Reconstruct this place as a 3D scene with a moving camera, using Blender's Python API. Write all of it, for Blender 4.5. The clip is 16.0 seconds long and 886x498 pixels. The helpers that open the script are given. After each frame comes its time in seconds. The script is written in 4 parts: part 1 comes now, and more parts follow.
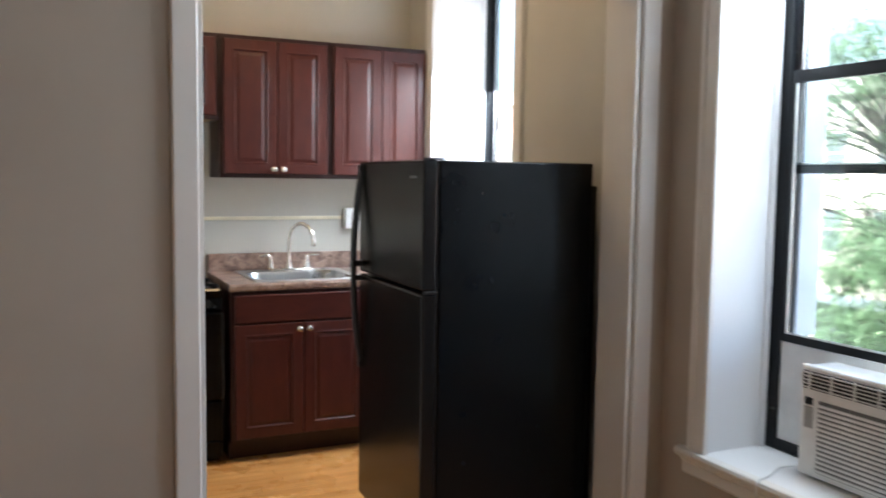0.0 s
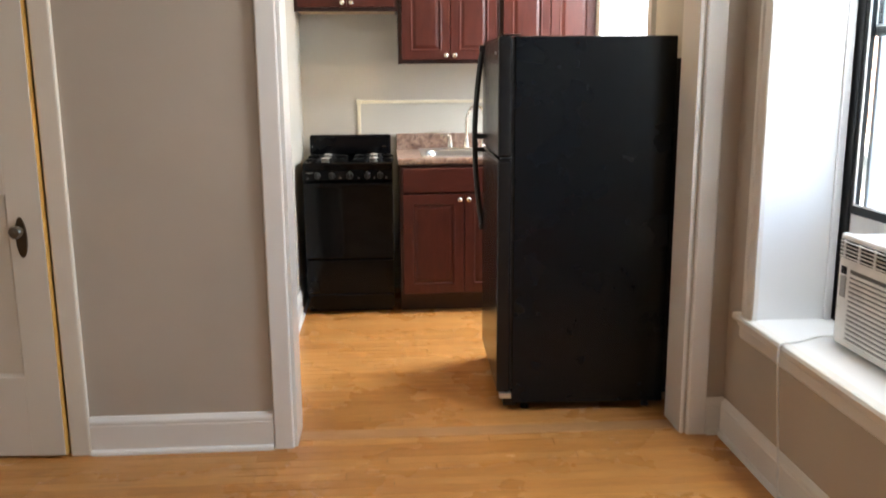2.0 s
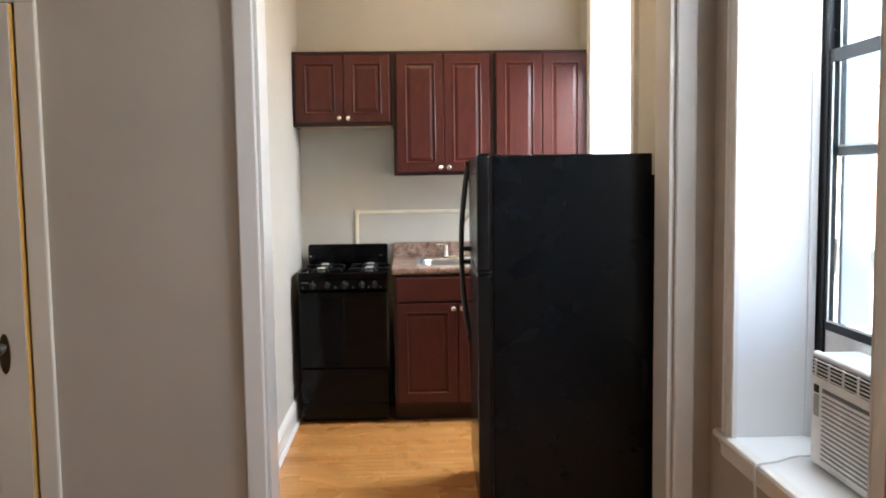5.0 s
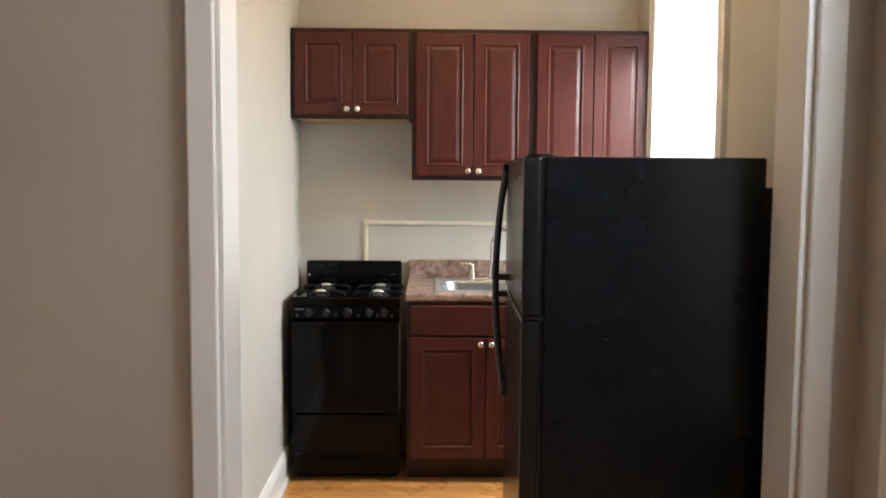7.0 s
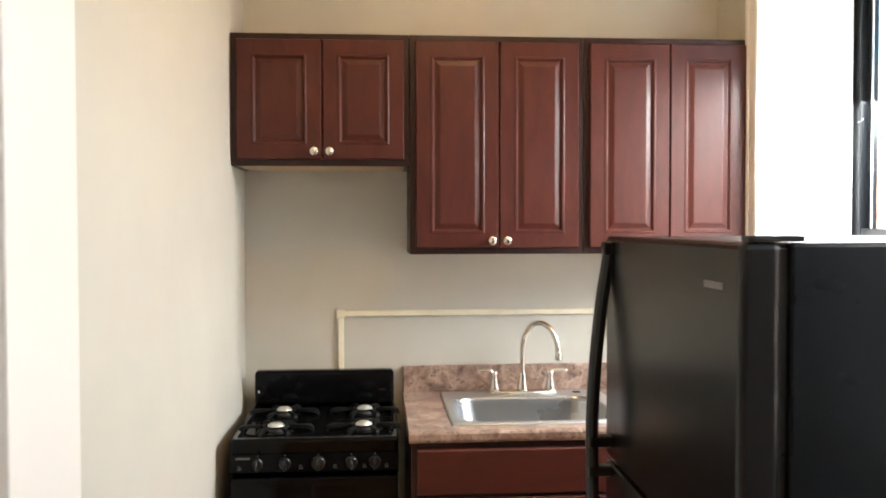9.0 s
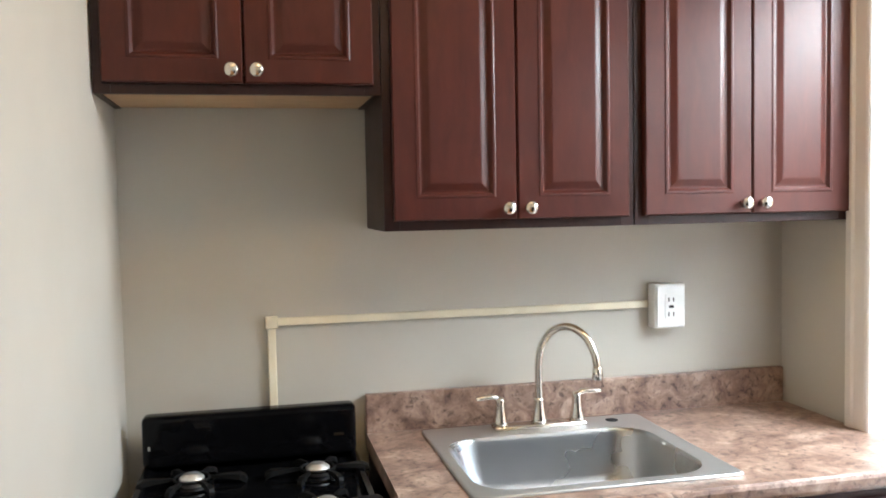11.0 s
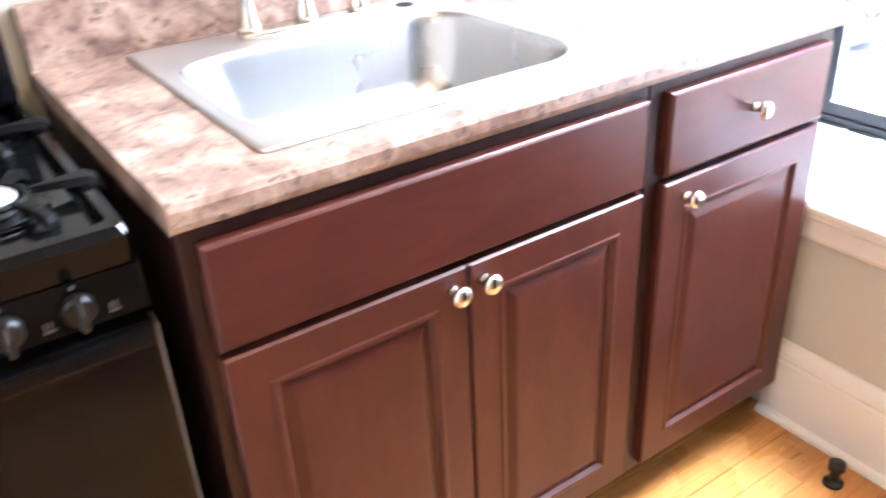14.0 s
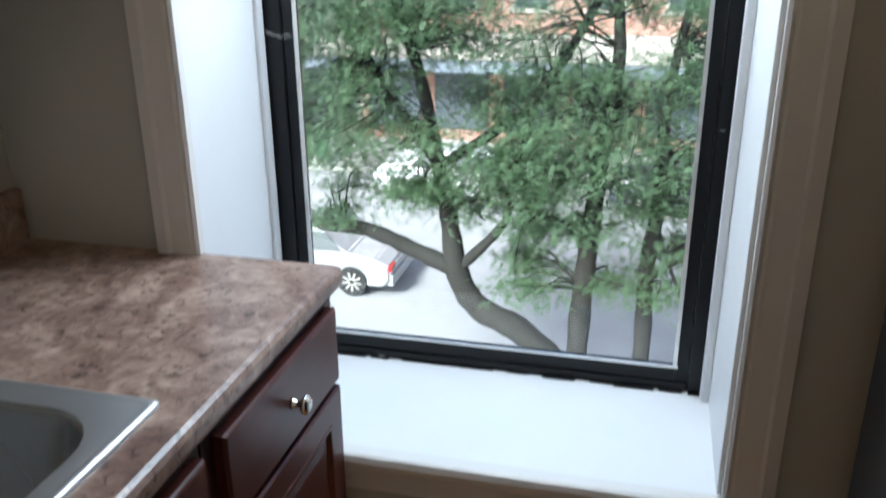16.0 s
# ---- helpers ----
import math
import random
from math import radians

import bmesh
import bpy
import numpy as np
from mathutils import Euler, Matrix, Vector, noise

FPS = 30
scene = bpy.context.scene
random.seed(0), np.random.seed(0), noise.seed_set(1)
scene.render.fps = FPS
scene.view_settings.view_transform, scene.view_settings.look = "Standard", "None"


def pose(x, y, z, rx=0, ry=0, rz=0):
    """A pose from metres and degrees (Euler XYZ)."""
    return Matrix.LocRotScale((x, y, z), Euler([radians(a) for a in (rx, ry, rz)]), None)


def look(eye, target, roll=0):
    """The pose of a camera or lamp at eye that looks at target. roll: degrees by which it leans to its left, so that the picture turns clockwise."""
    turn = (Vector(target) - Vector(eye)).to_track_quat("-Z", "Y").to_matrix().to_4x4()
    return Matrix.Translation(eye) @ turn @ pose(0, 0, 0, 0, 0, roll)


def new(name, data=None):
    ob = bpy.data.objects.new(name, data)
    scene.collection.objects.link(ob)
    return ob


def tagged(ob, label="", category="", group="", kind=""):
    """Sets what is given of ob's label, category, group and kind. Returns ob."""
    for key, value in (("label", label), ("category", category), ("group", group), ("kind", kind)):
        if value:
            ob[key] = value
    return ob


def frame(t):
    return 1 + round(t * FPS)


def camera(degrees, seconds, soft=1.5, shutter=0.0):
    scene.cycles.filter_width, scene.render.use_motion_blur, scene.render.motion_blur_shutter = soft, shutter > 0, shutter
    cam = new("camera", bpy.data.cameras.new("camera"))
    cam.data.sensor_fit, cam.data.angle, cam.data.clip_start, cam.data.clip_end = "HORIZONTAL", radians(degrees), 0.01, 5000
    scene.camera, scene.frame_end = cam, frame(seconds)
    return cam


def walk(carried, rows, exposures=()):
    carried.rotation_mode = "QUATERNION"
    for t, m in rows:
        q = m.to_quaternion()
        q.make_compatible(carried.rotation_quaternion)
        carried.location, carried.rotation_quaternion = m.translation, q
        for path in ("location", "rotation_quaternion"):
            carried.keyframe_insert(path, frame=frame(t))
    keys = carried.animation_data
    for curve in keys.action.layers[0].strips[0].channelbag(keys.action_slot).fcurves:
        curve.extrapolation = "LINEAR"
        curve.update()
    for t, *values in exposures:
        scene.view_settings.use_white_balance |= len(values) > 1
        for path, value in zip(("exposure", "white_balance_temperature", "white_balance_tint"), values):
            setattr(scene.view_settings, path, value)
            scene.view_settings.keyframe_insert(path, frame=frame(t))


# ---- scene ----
cam = camera(54.9, 16.0, soft=1.8, shutter=0.35)
PATH = [
    (0, (-0.238, -4.899, 1.458), (0.607, -3.094, 1.292), 0.8),
    (0.5, (0.093, -4.921, 1.445), (0.539, -2.978, 1.284), 1.7),
    (1, (0.272, -5.043, 1.415), (0.547, -3.07, 1.229), 0.3),
    (1.5, (0.381, -5.306, 1.383), (0.584, -3.34, 1.081), -0.6),
    (2, (0.523, -5.499, 1.375), (0.651, -3.543, 0.976), -0.4),
    (2.5, (0.643, -5.613, 1.317), (0.732, -3.677, 0.823), -0.5),
    (3, (0.663, -5.642, 1.348), (0.741, -3.701, 0.874), -1.1),
    (3.5, (0.685, -5.615, 1.405), (0.768, -3.644, 1.072), -1.2),
    (4, (0.699, -5.601, 1.427), (0.798, -3.614, 1.22), -0.8),
    (6.5, (0.676, -4.979, 1.455), (0.706, -2.986, 1.293), -0.4),
    (7, (0.684, -4.617, 1.458), (0.722, -2.624, 1.291), 0.4),
    (7.5, (0.643, -4.262, 1.46), (0.674, -2.27, 1.287), 0.4),
    (8, (0.589, -3.887, 1.48), (0.655, -1.894, 1.329), -0.0),
    (8.5, (0.549, -3.551, 1.543), (0.647, -1.554, 1.489), 0.1),
    (11, (0.316, -2.192, 1.511), (0.751, -0.243, 1.398), -1.1),
    (11.5, (0.377, -2.027, 1.466), (0.831, -0.093, 1.233), 0.1),
    (12, (0.381, -1.873, 1.392), (0.8, 0.026, 0.924), -0.1),
    (12.5, (0.341, -1.763, 1.359), (0.738, 0.061, 0.642), -1.9),
    (13, (0.307, -1.698, 1.314), (0.775, 0.017, 0.398), -1.7),
    (13.5, (0.328, -1.623, 1.3), (0.994, -0.018, 0.31), -1.3),
    (14, (0.385, -1.468, 1.29), (1.35, -0.01, 0.318), -3.1),
    (14.5, (0.454, -1.325, 1.296), (1.806, -0.235, 0.303), -2.3),
    (15, (0.484, -1.212, 1.33), (2.099, -0.528, 0.369), -1.2),
    (15.5, (0.493, -1.158, 1.411), (2.211, -0.667, 0.513), -0.1),
    (16, (0.517, -1.15, 1.478), (2.325, -0.699, 0.752), -0.4),
]

EXPOSURES = [
    (0.0, 2.8, 6000, 9), (0.5, 3.0, 6500, 10), (1.0, 3.4, 6600, 10), (2.0, 3.45, 6600, 10), (3.5, 3.4, 6200, 10), (6.5, 2.95, 6400, 10), (7.0, 3.05, 6550, 10), (8.5, 3.25, 6900, 10), (11.0, 3.0, 6400, 9),
    (12.0, 3.2, 5850, 8), (12.5, 3.3, 6050, 9), (13.0, 3.95, 5900, 10), (13.5, 4.85, 5950, 16), (14.0, 4.65, 5750, 15), (14.5, 3.65, 5250, 8), (15.0, 2.3, 5150, 6), (15.5, 1.6, 5300, 5), (16.0, 1.25, 5750, 6),
]
walk(cam, [(t, look(eye, target, roll)) for t, eye, target, roll in PATH], EXPOSURES)

# ---------------------------------------------------------------- light
SUN_EL, SUN_AZ = 38.0, 292.0
world = bpy.data.worlds.new("sky")
scene.world = world
world.use_nodes = True
wn = world.node_tree.nodes
sky = wn.new("ShaderNodeTexSky")
sky.sky_type = "NISHITA"
sky.sun_disc = False
sky.sun_elevation = radians(SUN_EL)
sky.sun_rotation = radians(SUN_AZ)
sky.dust_density = 4.0
sky.air_density = 1.0
world.node_tree.links.new(sky.outputs[0], wn["Background"].inputs[0])
wn["Background"].inputs[1].default_value = 0.15

sun_data = bpy.data.lights.new("sun", "SUN")
sun_data.energy = 5.0
sun_data.angle = radians(12)
sun_data.color = (1.0, 0.95, 0.88)
sun = new("sun", sun_data)
sun.matrix_world = look((-20, 14, 25), (10, 2, 0))

lamp_data = bpy.data.lights.new("kitchen_lamp", "POINT")
lamp_data.energy = 2.2
lamp_data.shadow_soft_size = 0.1
lamp_data.color = (1.0, 0.66, 0.34)
lamp = new("kitchen_lamp", lamp_data)
lamp.location = (0.85, -1.25, 2.74)



def window_light(name, at, target, w, h, watts):
    """Daylight entering through the upper part of a window."""
    d = bpy.data.lights.new(name, "AREA")
    d.shape, d.size, d.size_y = "RECTANGLE", w, h
    d.energy = watts
    d.color = (0.88, 0.95, 1.0)
    o = new(name, d)
    o.matrix_world = look(at, target)


window_light("daylight_kitchen", (2.203, -0.84, 2.04), (1.0, -0.84, 1.75), 0.82, 0.96, 0.2)
window_light("daylight_kitchen_high", (2.205, -0.84, 2.00), (1.58, -1.05, 0.10), 0.82, 0.50, 10.0)
window_light("daylight_living", (2.143, -3.115, 2.22), (0.9, -3.30, 1.60), 0.74, 0.60, 2.4)
window_light("daylight_living_high", (2.145, -3.115, 2.32), (1.1, -3.30, 0.80), 0.74, 0.40, 2.0)
# Added fill lamp; the window behind the camera that holds it is assumed.
window_light("fill_unseen_window", (2.143, -6.15, 1.75), (-0.6, -4.4, 1.30), 0.74, 1.5, 5.0)

# ---------------------------------------------------------------- materials


def nodes_of(name):
    m = bpy.data.materials.new(name)
    m.use_nodes = True
    nt = m.node_tree
    return m, nt, nt.nodes["Principled BSDF"]


def ramp(nt, fac, stops):
    r = nt.nodes.new("ShaderNodeValToRGB")
    while len(r.color_ramp.elements) < len(stops):
        r.color_ramp.elements.new(0.5)
    for e, (p, c) in zip(r.color_ramp.elements, stops):
        e.position, e.color = p, (*c, 1)
    nt.links.new(fac, r.inputs[0])
    return r.outputs[0]


def noise_tex(nt, scale, detail=4.0, rough=0.55, stretch=(1, 1, 1), distortion=0.0, coord="Object"):
    tc = nt.nodes.new("ShaderNodeTexCoord")
    mp = nt.nodes.new("ShaderNodeMapping")
    mp.inputs["Scale"].default_value = stretch
    n = nt.nodes.new("ShaderNodeTexNoise")
    n.inputs["Scale"].default_value = scale
    n.inputs["Detail"].default_value = detail
    n.inputs["Roughness"].default_value = rough
    n.inputs["Distortion"].default_value = distortion
    nt.links.new(tc.outputs[coord], mp.inputs[0])
    nt.links.new(mp.outputs[0], n.inputs["Vector"])
    return n.outputs[0]


def mix_col(nt, fac, a, b, mode="MIX"):
    m = nt.nodes.new("ShaderNodeMix")
    m.data_type, m.blend_type = "RGBA", mode
    for sock, v in ((m.inputs[0], fac), (m.inputs[6], a), (m.inputs[7], b)):
        if hasattr(v, "is_output"):
            nt.links.new(v, sock)
        elif isinstance(v, tuple):
            sock.default_value = (*v, 1)
        else:
            sock.default_value = v
    return m.outputs[2]


def bump(nt, bsdf, height, strength, dist=0.002):
    b = nt.nodes.new("ShaderNodeBump")
    b.inputs["Strength"].default_value = strength
    b.inputs["Distance"].default_value = dist
    nt.links.new(height, b.inputs["Height"])
    nt.links.new(b.outputs[0], bsdf.inputs["Normal"])


def scaled(c, k):
    return tuple(min(1.0, v * k) for v in c)


def paint(name, c, rough=0.55, wear=0.06, relief=0.15, grain=60.0):
    m, nt, b = nodes_of(name)
    big = noise_tex(nt, 1.7, 3)
    nt.links.new(ramp(nt, big, [(0.3, scaled(c, 1 - wear)), (0.7, scaled(c, 1 + wear * 0.6))]), b.inputs["Base Color"])
    fine = noise_tex(nt, grain, 5)
    bump(nt, b, fine, relief, 0.0015)
    r = nt.nodes.new("ShaderNodeMapRange")
    r.inputs[3].default_value, r.inputs[4].default_value = rough - 0.07, rough + 0.07
    nt.links.new(noise_tex(nt, 9.0, 3), r.inputs[0])
    nt.links.new(r.outputs[0], b.inputs["Roughness"])
    return m


def wood(name, dark, light, stretch, rough=0.3, scale=9.0):
    m, nt, b = nodes_of(name)
    g = noise_tex(nt, scale, 7, 0.62, stretch, 0.6)
    f = noise_tex(nt, scale * 7, 3, 0.6, stretch)
    c1 = ramp(nt, g, [(0.28, dark), (0.72, light)])
    c2 = ramp(nt, f, [(0.35, (0.80, 0.78, 0.78)), (0.6, (1, 1, 1))])
    b.inputs["Specular IOR Level"].default_value = 0.34
    nt.links.new(mix_col(nt, 0.25, c1, c2, "MULTIPLY"), b.inputs["Base Color"])
    r = nt.nodes.new("ShaderNodeMapRange")
    r.inputs[3].default_value, r.inputs[4].default_value = rough - 0.05, rough + 0.12
    nt.links.new(noise_tex(nt, 5.0, 4), r.inputs[0])
    nt.links.new(r.outputs[0], b.inputs["Roughness"])
    bump(nt, b, f, 0.025, 0.001)
    return m


def oak_floor(name, joined):
    m, nt, b = nodes_of(name)
    if joined:
        geo = nt.nodes.new("ShaderNodeNewGeometry")
        rnd = geo.outputs["Random Per Island"]
    else:
        info = nt.nodes.new("ShaderNodeObjectInfo")
        rnd = info.outputs["Random"]
    tone = ramp(nt, rnd, [(0.0, (0.46, 0.200, 0.052)), (0.35, (0.54, 0.252, 0.072)), (0.75, (0.57, 0.277, 0.084)), (1.0, (0.49, 0.216, 0.058))])
    g = noise_tex(nt, 10.0, 7, 0.65, (0.6, 9, 9), 0.8, "Object")
    grain = ramp(nt, g, [(0.3, (0.68, 0.62, 0.55)), (0.62, (1.05, 1.02, 1.0))])
    c = mix_col(nt, 0.75, tone, grain, "MULTIPLY")
    st = ramp(nt, noise_tex(nt, 2.2, 4), [(0.30, (0.72, 0.66, 0.6)), (0.48, (1, 1, 1))])
    nt.links.new(mix_col(nt, 0.25, c, st, "MULTIPLY"), b.inputs["Base Color"])
    r = nt.nodes.new("ShaderNodeMapRange")
    r.inputs[3].default_value, r.inputs[4].default_value = 0.19, 0.36
    nt.links.new(noise_tex(nt, 3.0, 5), r.inputs[0])
    nt.links.new(r.outputs[0], b.inputs["Roughness"])
    bump(nt, b, g, 0.08, 0.001)
    return m


def laminate(name):
    m, nt, b = nodes_of(name)
    n1 = noise_tex(nt, 15.0, 6, 0.66, (1, 1, 1), 0.8)
    n2 = noise_tex(nt, 60.0, 5, 0.7, (1, 1, 1), 0.6)
    n3 = noise_tex(nt, 9.0, 4, 0.6, (1, 1, 1), 1.5)
    c1 = ramp(nt, n1, [(0.30, (0.11, 0.068, 0.055)), (0.43, (0.22, 0.145, 0.115)), (0.57, (0.35, 0.255, 0.205)), (0.72, (0.52, 0.42, 0.35))])
    c2 = ramp(nt, n2, [(0.35, (0.20, 0.16, 0.15)), (0.45, (0.90, 0.87, 0.86)), (0.7, (1.12, 1.09, 1.06))])
    c3 = ramp(nt, n3, [(0.35, (0.78, 0.72, 0.70)), (0.65, (1.05, 1.03, 1.0))])
    c = mix_col(nt, 0.85, c1, c2, "MULTIPLY")
    nt.links.new(mix_col(nt, 0.8, c, c3, "MULTIPLY"), b.inputs["Base Color"])
    b.inputs["Roughness"].default_value = 0.33
    bump(nt, b, n2, 0.08, 0.001)
    return m


def metal(name, c, rough, stretch=(1, 1, 1), var=0.08):
    m, nt, b = nodes_of(name)
    b.inputs["Metallic"].default_value = 1.0
    b.inputs["Base Color"].default_value = (*c, 1)
    r = nt.nodes.new("ShaderNodeMapRange")
    r.inputs[3].default_value, r.inputs[4].default_value = rough - var, rough + var
    n = noise_tex(nt, 4.0, 3, 0.5, stretch)
    nt.links.new(n, r.inputs[0])
    nt.links.new(r.outputs[0], b.inputs["Roughness"])
    return m


def gloss(name, c, rough, relief=0.0, grain=300.0, var=0.06, spec=0.5):
    m, nt, b = nodes_of(name)
    b.inputs["Specular IOR Level"].default_value = spec
    n = noise_tex(nt, 6.0, 4)
    nt.links.new(ramp(nt, n, [(0.3, scaled(c, 0.85)), (0.7, scaled(c, 1.15))]), b.inputs["Base Color"])
    r = nt.nodes.new("ShaderNodeMapRange")
    r.inputs[3].default_value, r.inputs[4].default_value = max(0.02, rough - var), rough + var
    nt.links.new(noise_tex(nt, 14.0, 5), r.inputs[0])
    nt.links.new(r.outputs[0], b.inputs["Roughness"])
    if relief:
        bump(nt, b, noise_tex(nt, grain, 2), relief, 0.0008)
    return m


def pane_glass(name, tint=(1, 1, 1)):
    m = bpy.data.materials.new(name)
    m.use_nodes = True
    nt = m.node_tree
    nt.nodes.clear()
    out = nt.nodes.new("ShaderNodeOutputMaterial")
    tr = nt.nodes.new("ShaderNodeBsdfTransparent")
    tr.inputs[0].default_value = (*tint, 1)
    gl = nt.nodes.new("ShaderNodeBsdfGlossy")
    gl.inputs["Roughness"].default_value = 0.02
    fr = nt.nodes.new("ShaderNodeLayerWeight")
    fr.inputs[0].default_value = 0.5
    pw = nt.nodes.new("ShaderNodeMath")
    pw.operation = "POWER"
    pw.inputs[1].default_value = 4.5
    nt.links.new(fr.outputs["Facing"], pw.inputs[0])
    ml = nt.nodes.new("ShaderNodeMath")
    ml.operation = "MULTIPLY_ADD"
    ml.inputs[1].default_value, ml.inputs[2].default_value = 0.6, 0.03
    nt.links.new(pw.outputs[0], ml.inputs[0])
    mx = nt.nodes.new("ShaderNodeMixShader")
    nt.links.new(ml.outputs[0], mx.inputs[0])
    nt.links.new(tr.outputs[0], mx.inputs[1])
    nt.links.new(gl.outputs[0], mx.inputs[2])
    nt.links.new(mx.outputs[0], out.inputs[0])
    return m


def leaf_mat(name, a, b_col):
    m, nt, b = nodes_of(name)
    geo = nt.nodes.new("ShaderNodeNewGeometry")
    nt.links.new(ramp(nt, geo.outputs["Random Per Island"], [(0.0, a), (1.0, b_col)]), b.inputs["Base Color"])
    b.inputs["Roughness"].default_value = 0.55
    b.inputs["Subsurface Weight"].default_value = 0.0
    tl = nt.nodes.new("ShaderNodeBsdfTranslucent")
    tl.inputs[0].default_value = (*scaled(b_col, 1.3), 1)
    mx = nt.nodes.new("ShaderNodeMixShader")
    mx.inputs[0].default_value = 0.42
    out = nt.nodes["Material Output"]
    nt.links.new(b.outputs[0], mx.inputs[1])
    nt.links.new(tl.outputs[0], mx.inputs[2])
    nt.links.new(mx.outputs[0], out.inputs[0])
    return m


def brick_mat(name, c1, c2, mortar):
    m, nt, b = nodes_of(name)
    tc = nt.nodes.new("ShaderNodeTexCoord")
    sep = nt.nodes.new("ShaderNodeSeparateXYZ")
    com = nt.nodes.new("ShaderNodeCombineXYZ")
    nt.links.new(tc.outputs["Object"], sep.inputs[0])
    nt.links.new(sep.outputs[1], com.inputs[0])
    nt.links.new(sep.outputs[2], com.inputs[1])
    br = nt.nodes.new("ShaderNodeTexBrick")
    br.inputs["Color1"].default_value, br.inputs["Color2"].default_value = (*c1, 1), (*c2, 1)
    br.inputs["Mortar"].default_value = (*mortar, 1)
    br.inputs["Scale"].default_value = 1.0
    br.inputs["Mortar Size"].default_value = 0.008
    br.inputs["Brick Width"].default_value = 0.21
    br.inputs["Row Height"].default_value = 0.07
    nt.links.new(com.outputs[0], br.inputs["Vector"])
    nt.links.new(br.outputs[0], b.inputs["Base Color"])
    b.inputs["Roughness"].default_value = 0.9
    return m


TAUPE = paint("taupe_wall_paint", (0.46, 0.40, 0.33), 0.6)
CREAM = paint("cream_wall_paint", (0.50, 0.478, 0.420), 0.55)
TRIM = paint("white_trim_paint", (0.76, 0.73, 0.685), 0.32, 0.04, 0.1, 35.0)
DOORP = paint("ivory_door_paint", (0.70, 0.64, 0.55), 0.35, 0.05, 0.1, 35.0)
REVEAL = paint("white_plaster", (0.80, 0.80, 0.80), 0.45, 0.04, 0.2, 25.0)
CEIL = paint("ceiling_paint", (0.78, 0.75, 0.70), 0.7)
CHERRY = wood("cherry_wood", (0.048, 0.0098, 0.0068), (0.078, 0.0172, 0.0108), (2.5, 2.5, 0.7), 0.36)
CHERRY_H = wood("cherry_wood_rail", (0.048, 0.0098, 0.0068), (0.078, 0.0172, 0.0108), (0.7, 2.5, 2.5), 0.36)
# Cherry darkened so shade behind doors and between cabinets sits in the colour.
CHERRY_SHADED = wood("shaded_cherry_frame", (0.018, 0.0065, 0.006), (0.036, 0.0115, 0.009), (6, 6, 0.7), 0.38)
RAWWOOD = wood("raw_plywood", (0.50, 0.33, 0.19), (0.62, 0.44, 0.27), (1, 6, 6), 0.6)
WORN_BOARDS = wood("worn_floorboards", (0.36, 0.17, 0.06), (0.52, 0.28, 0.12), (0.7, 6, 6), 0.42)
OAK = oak_floor("oak_strip", False)
OAK_J = oak_floor("oak_strip_joined", True)
GAPM = gloss("floor_gap", (0.05, 0.028, 0.012), 0.8)
LAM = laminate("mottled_laminate")
# Sink basin: same steel, darkened to hold the shade inside the bowl.
STEEL_SHADED = metal("brushed_steel_shaded", (0.44, 0.445, 0.45), 0.27, (1, 1, 1), 0.04)
# Sink rim: same steel, paler and rougher to look lit by the window.
STEEL_LIT = metal("satin_steel_lit_rim", (0.62, 0.625, 0.63), 0.40, (1, 1, 1), 0.04)
NICKEL = metal("satin_nickel", (0.66, 0.62, 0.56), 0.22)
BRASS = metal("dark_brass", (0.10, 0.075, 0.05), 0.4)
ALU = metal("dull_aluminium", (0.80, 0.79, 0.76), 0.42)
ENAMEL = gloss("black_enamel", (0.003, 0.003, 0.0035), 0.10, var=0.03, spec=0.13)
OVENGLASS = gloss("black_oven_glass", (0.003, 0.003, 0.0035), 0.06, var=0.02, spec=0.17)
CAST = gloss("black_cast_iron", (0.005, 0.005, 0.005), 0.5, 0.3, 200, spec=0.12)
FRIDGE = gloss("black_textured_steel", (0.004, 0.0055, 0.0075), 0.27, var=0.01, spec=0.22)
FRIDGED = gloss("black_fridge_door", (0.008, 0.008, 0.009), 0.24, 0.05, 420, var=0.015, spec=0.34)
BLACKP = gloss("black_plastic", (0.009, 0.009, 0.009), 0.30, spec=0.35)
BLACKW = gloss("black_window_paint", (0.007, 0.008, 0.010), 0.32, 0.2, 60, spec=0.3)
bnt = BLACKW.node_tree
bb = bnt.nodes["Principled BSDF"]
chips = ramp(bnt, noise_tex(bnt, 26.0, 3, 0.5, (1.0, 0.35, 1.0)), [(0.70, (0.006, 0.007, 0.009)), (0.74, (0.40, 0.41, 0.42))])
bnt.links.new(chips, bb.inputs["Base Color"])
GREYW = gloss("grey_sash_track", (0.50, 0.54, 0.57), 0.5)
IVORY = gloss("ivory_plastic", (0.72, 0.66, 0.50), 0.45)
WHITEP = gloss("white_plastic", (0.80, 0.80, 0.78), 0.35)
GREYP = gloss("grey_plastic", (0.13, 0.13, 0.13), 0.5)
# Near-black for painted shade in holes and slots, and for the dark display.
DARK = gloss("hollow_shade_and_screen", (0.01, 0.01, 0.01), 0.8)
MARK = gloss("pale_print", (0.36, 0.36, 0.35), 0.5)
CAPM = metal("pale_burner_metal", (0.66, 0.65, 0.62), 0.50)
PANELM = gloss("black_panel_print", (0.003, 0.003, 0.0035), 0.2, var=0.03, spec=0.10)
JAMBY = wood("varnished_pine_edge", (0.50, 0.27, 0.06), (0.64, 0.38, 0.10), (6, 6, 0.7), 0.4)
FAINT = gloss("faint_print", (0.10, 0.10, 0.10), 0.5)
PANE = pane_glass("window_glass", (0.93, 0.96, 0.96))
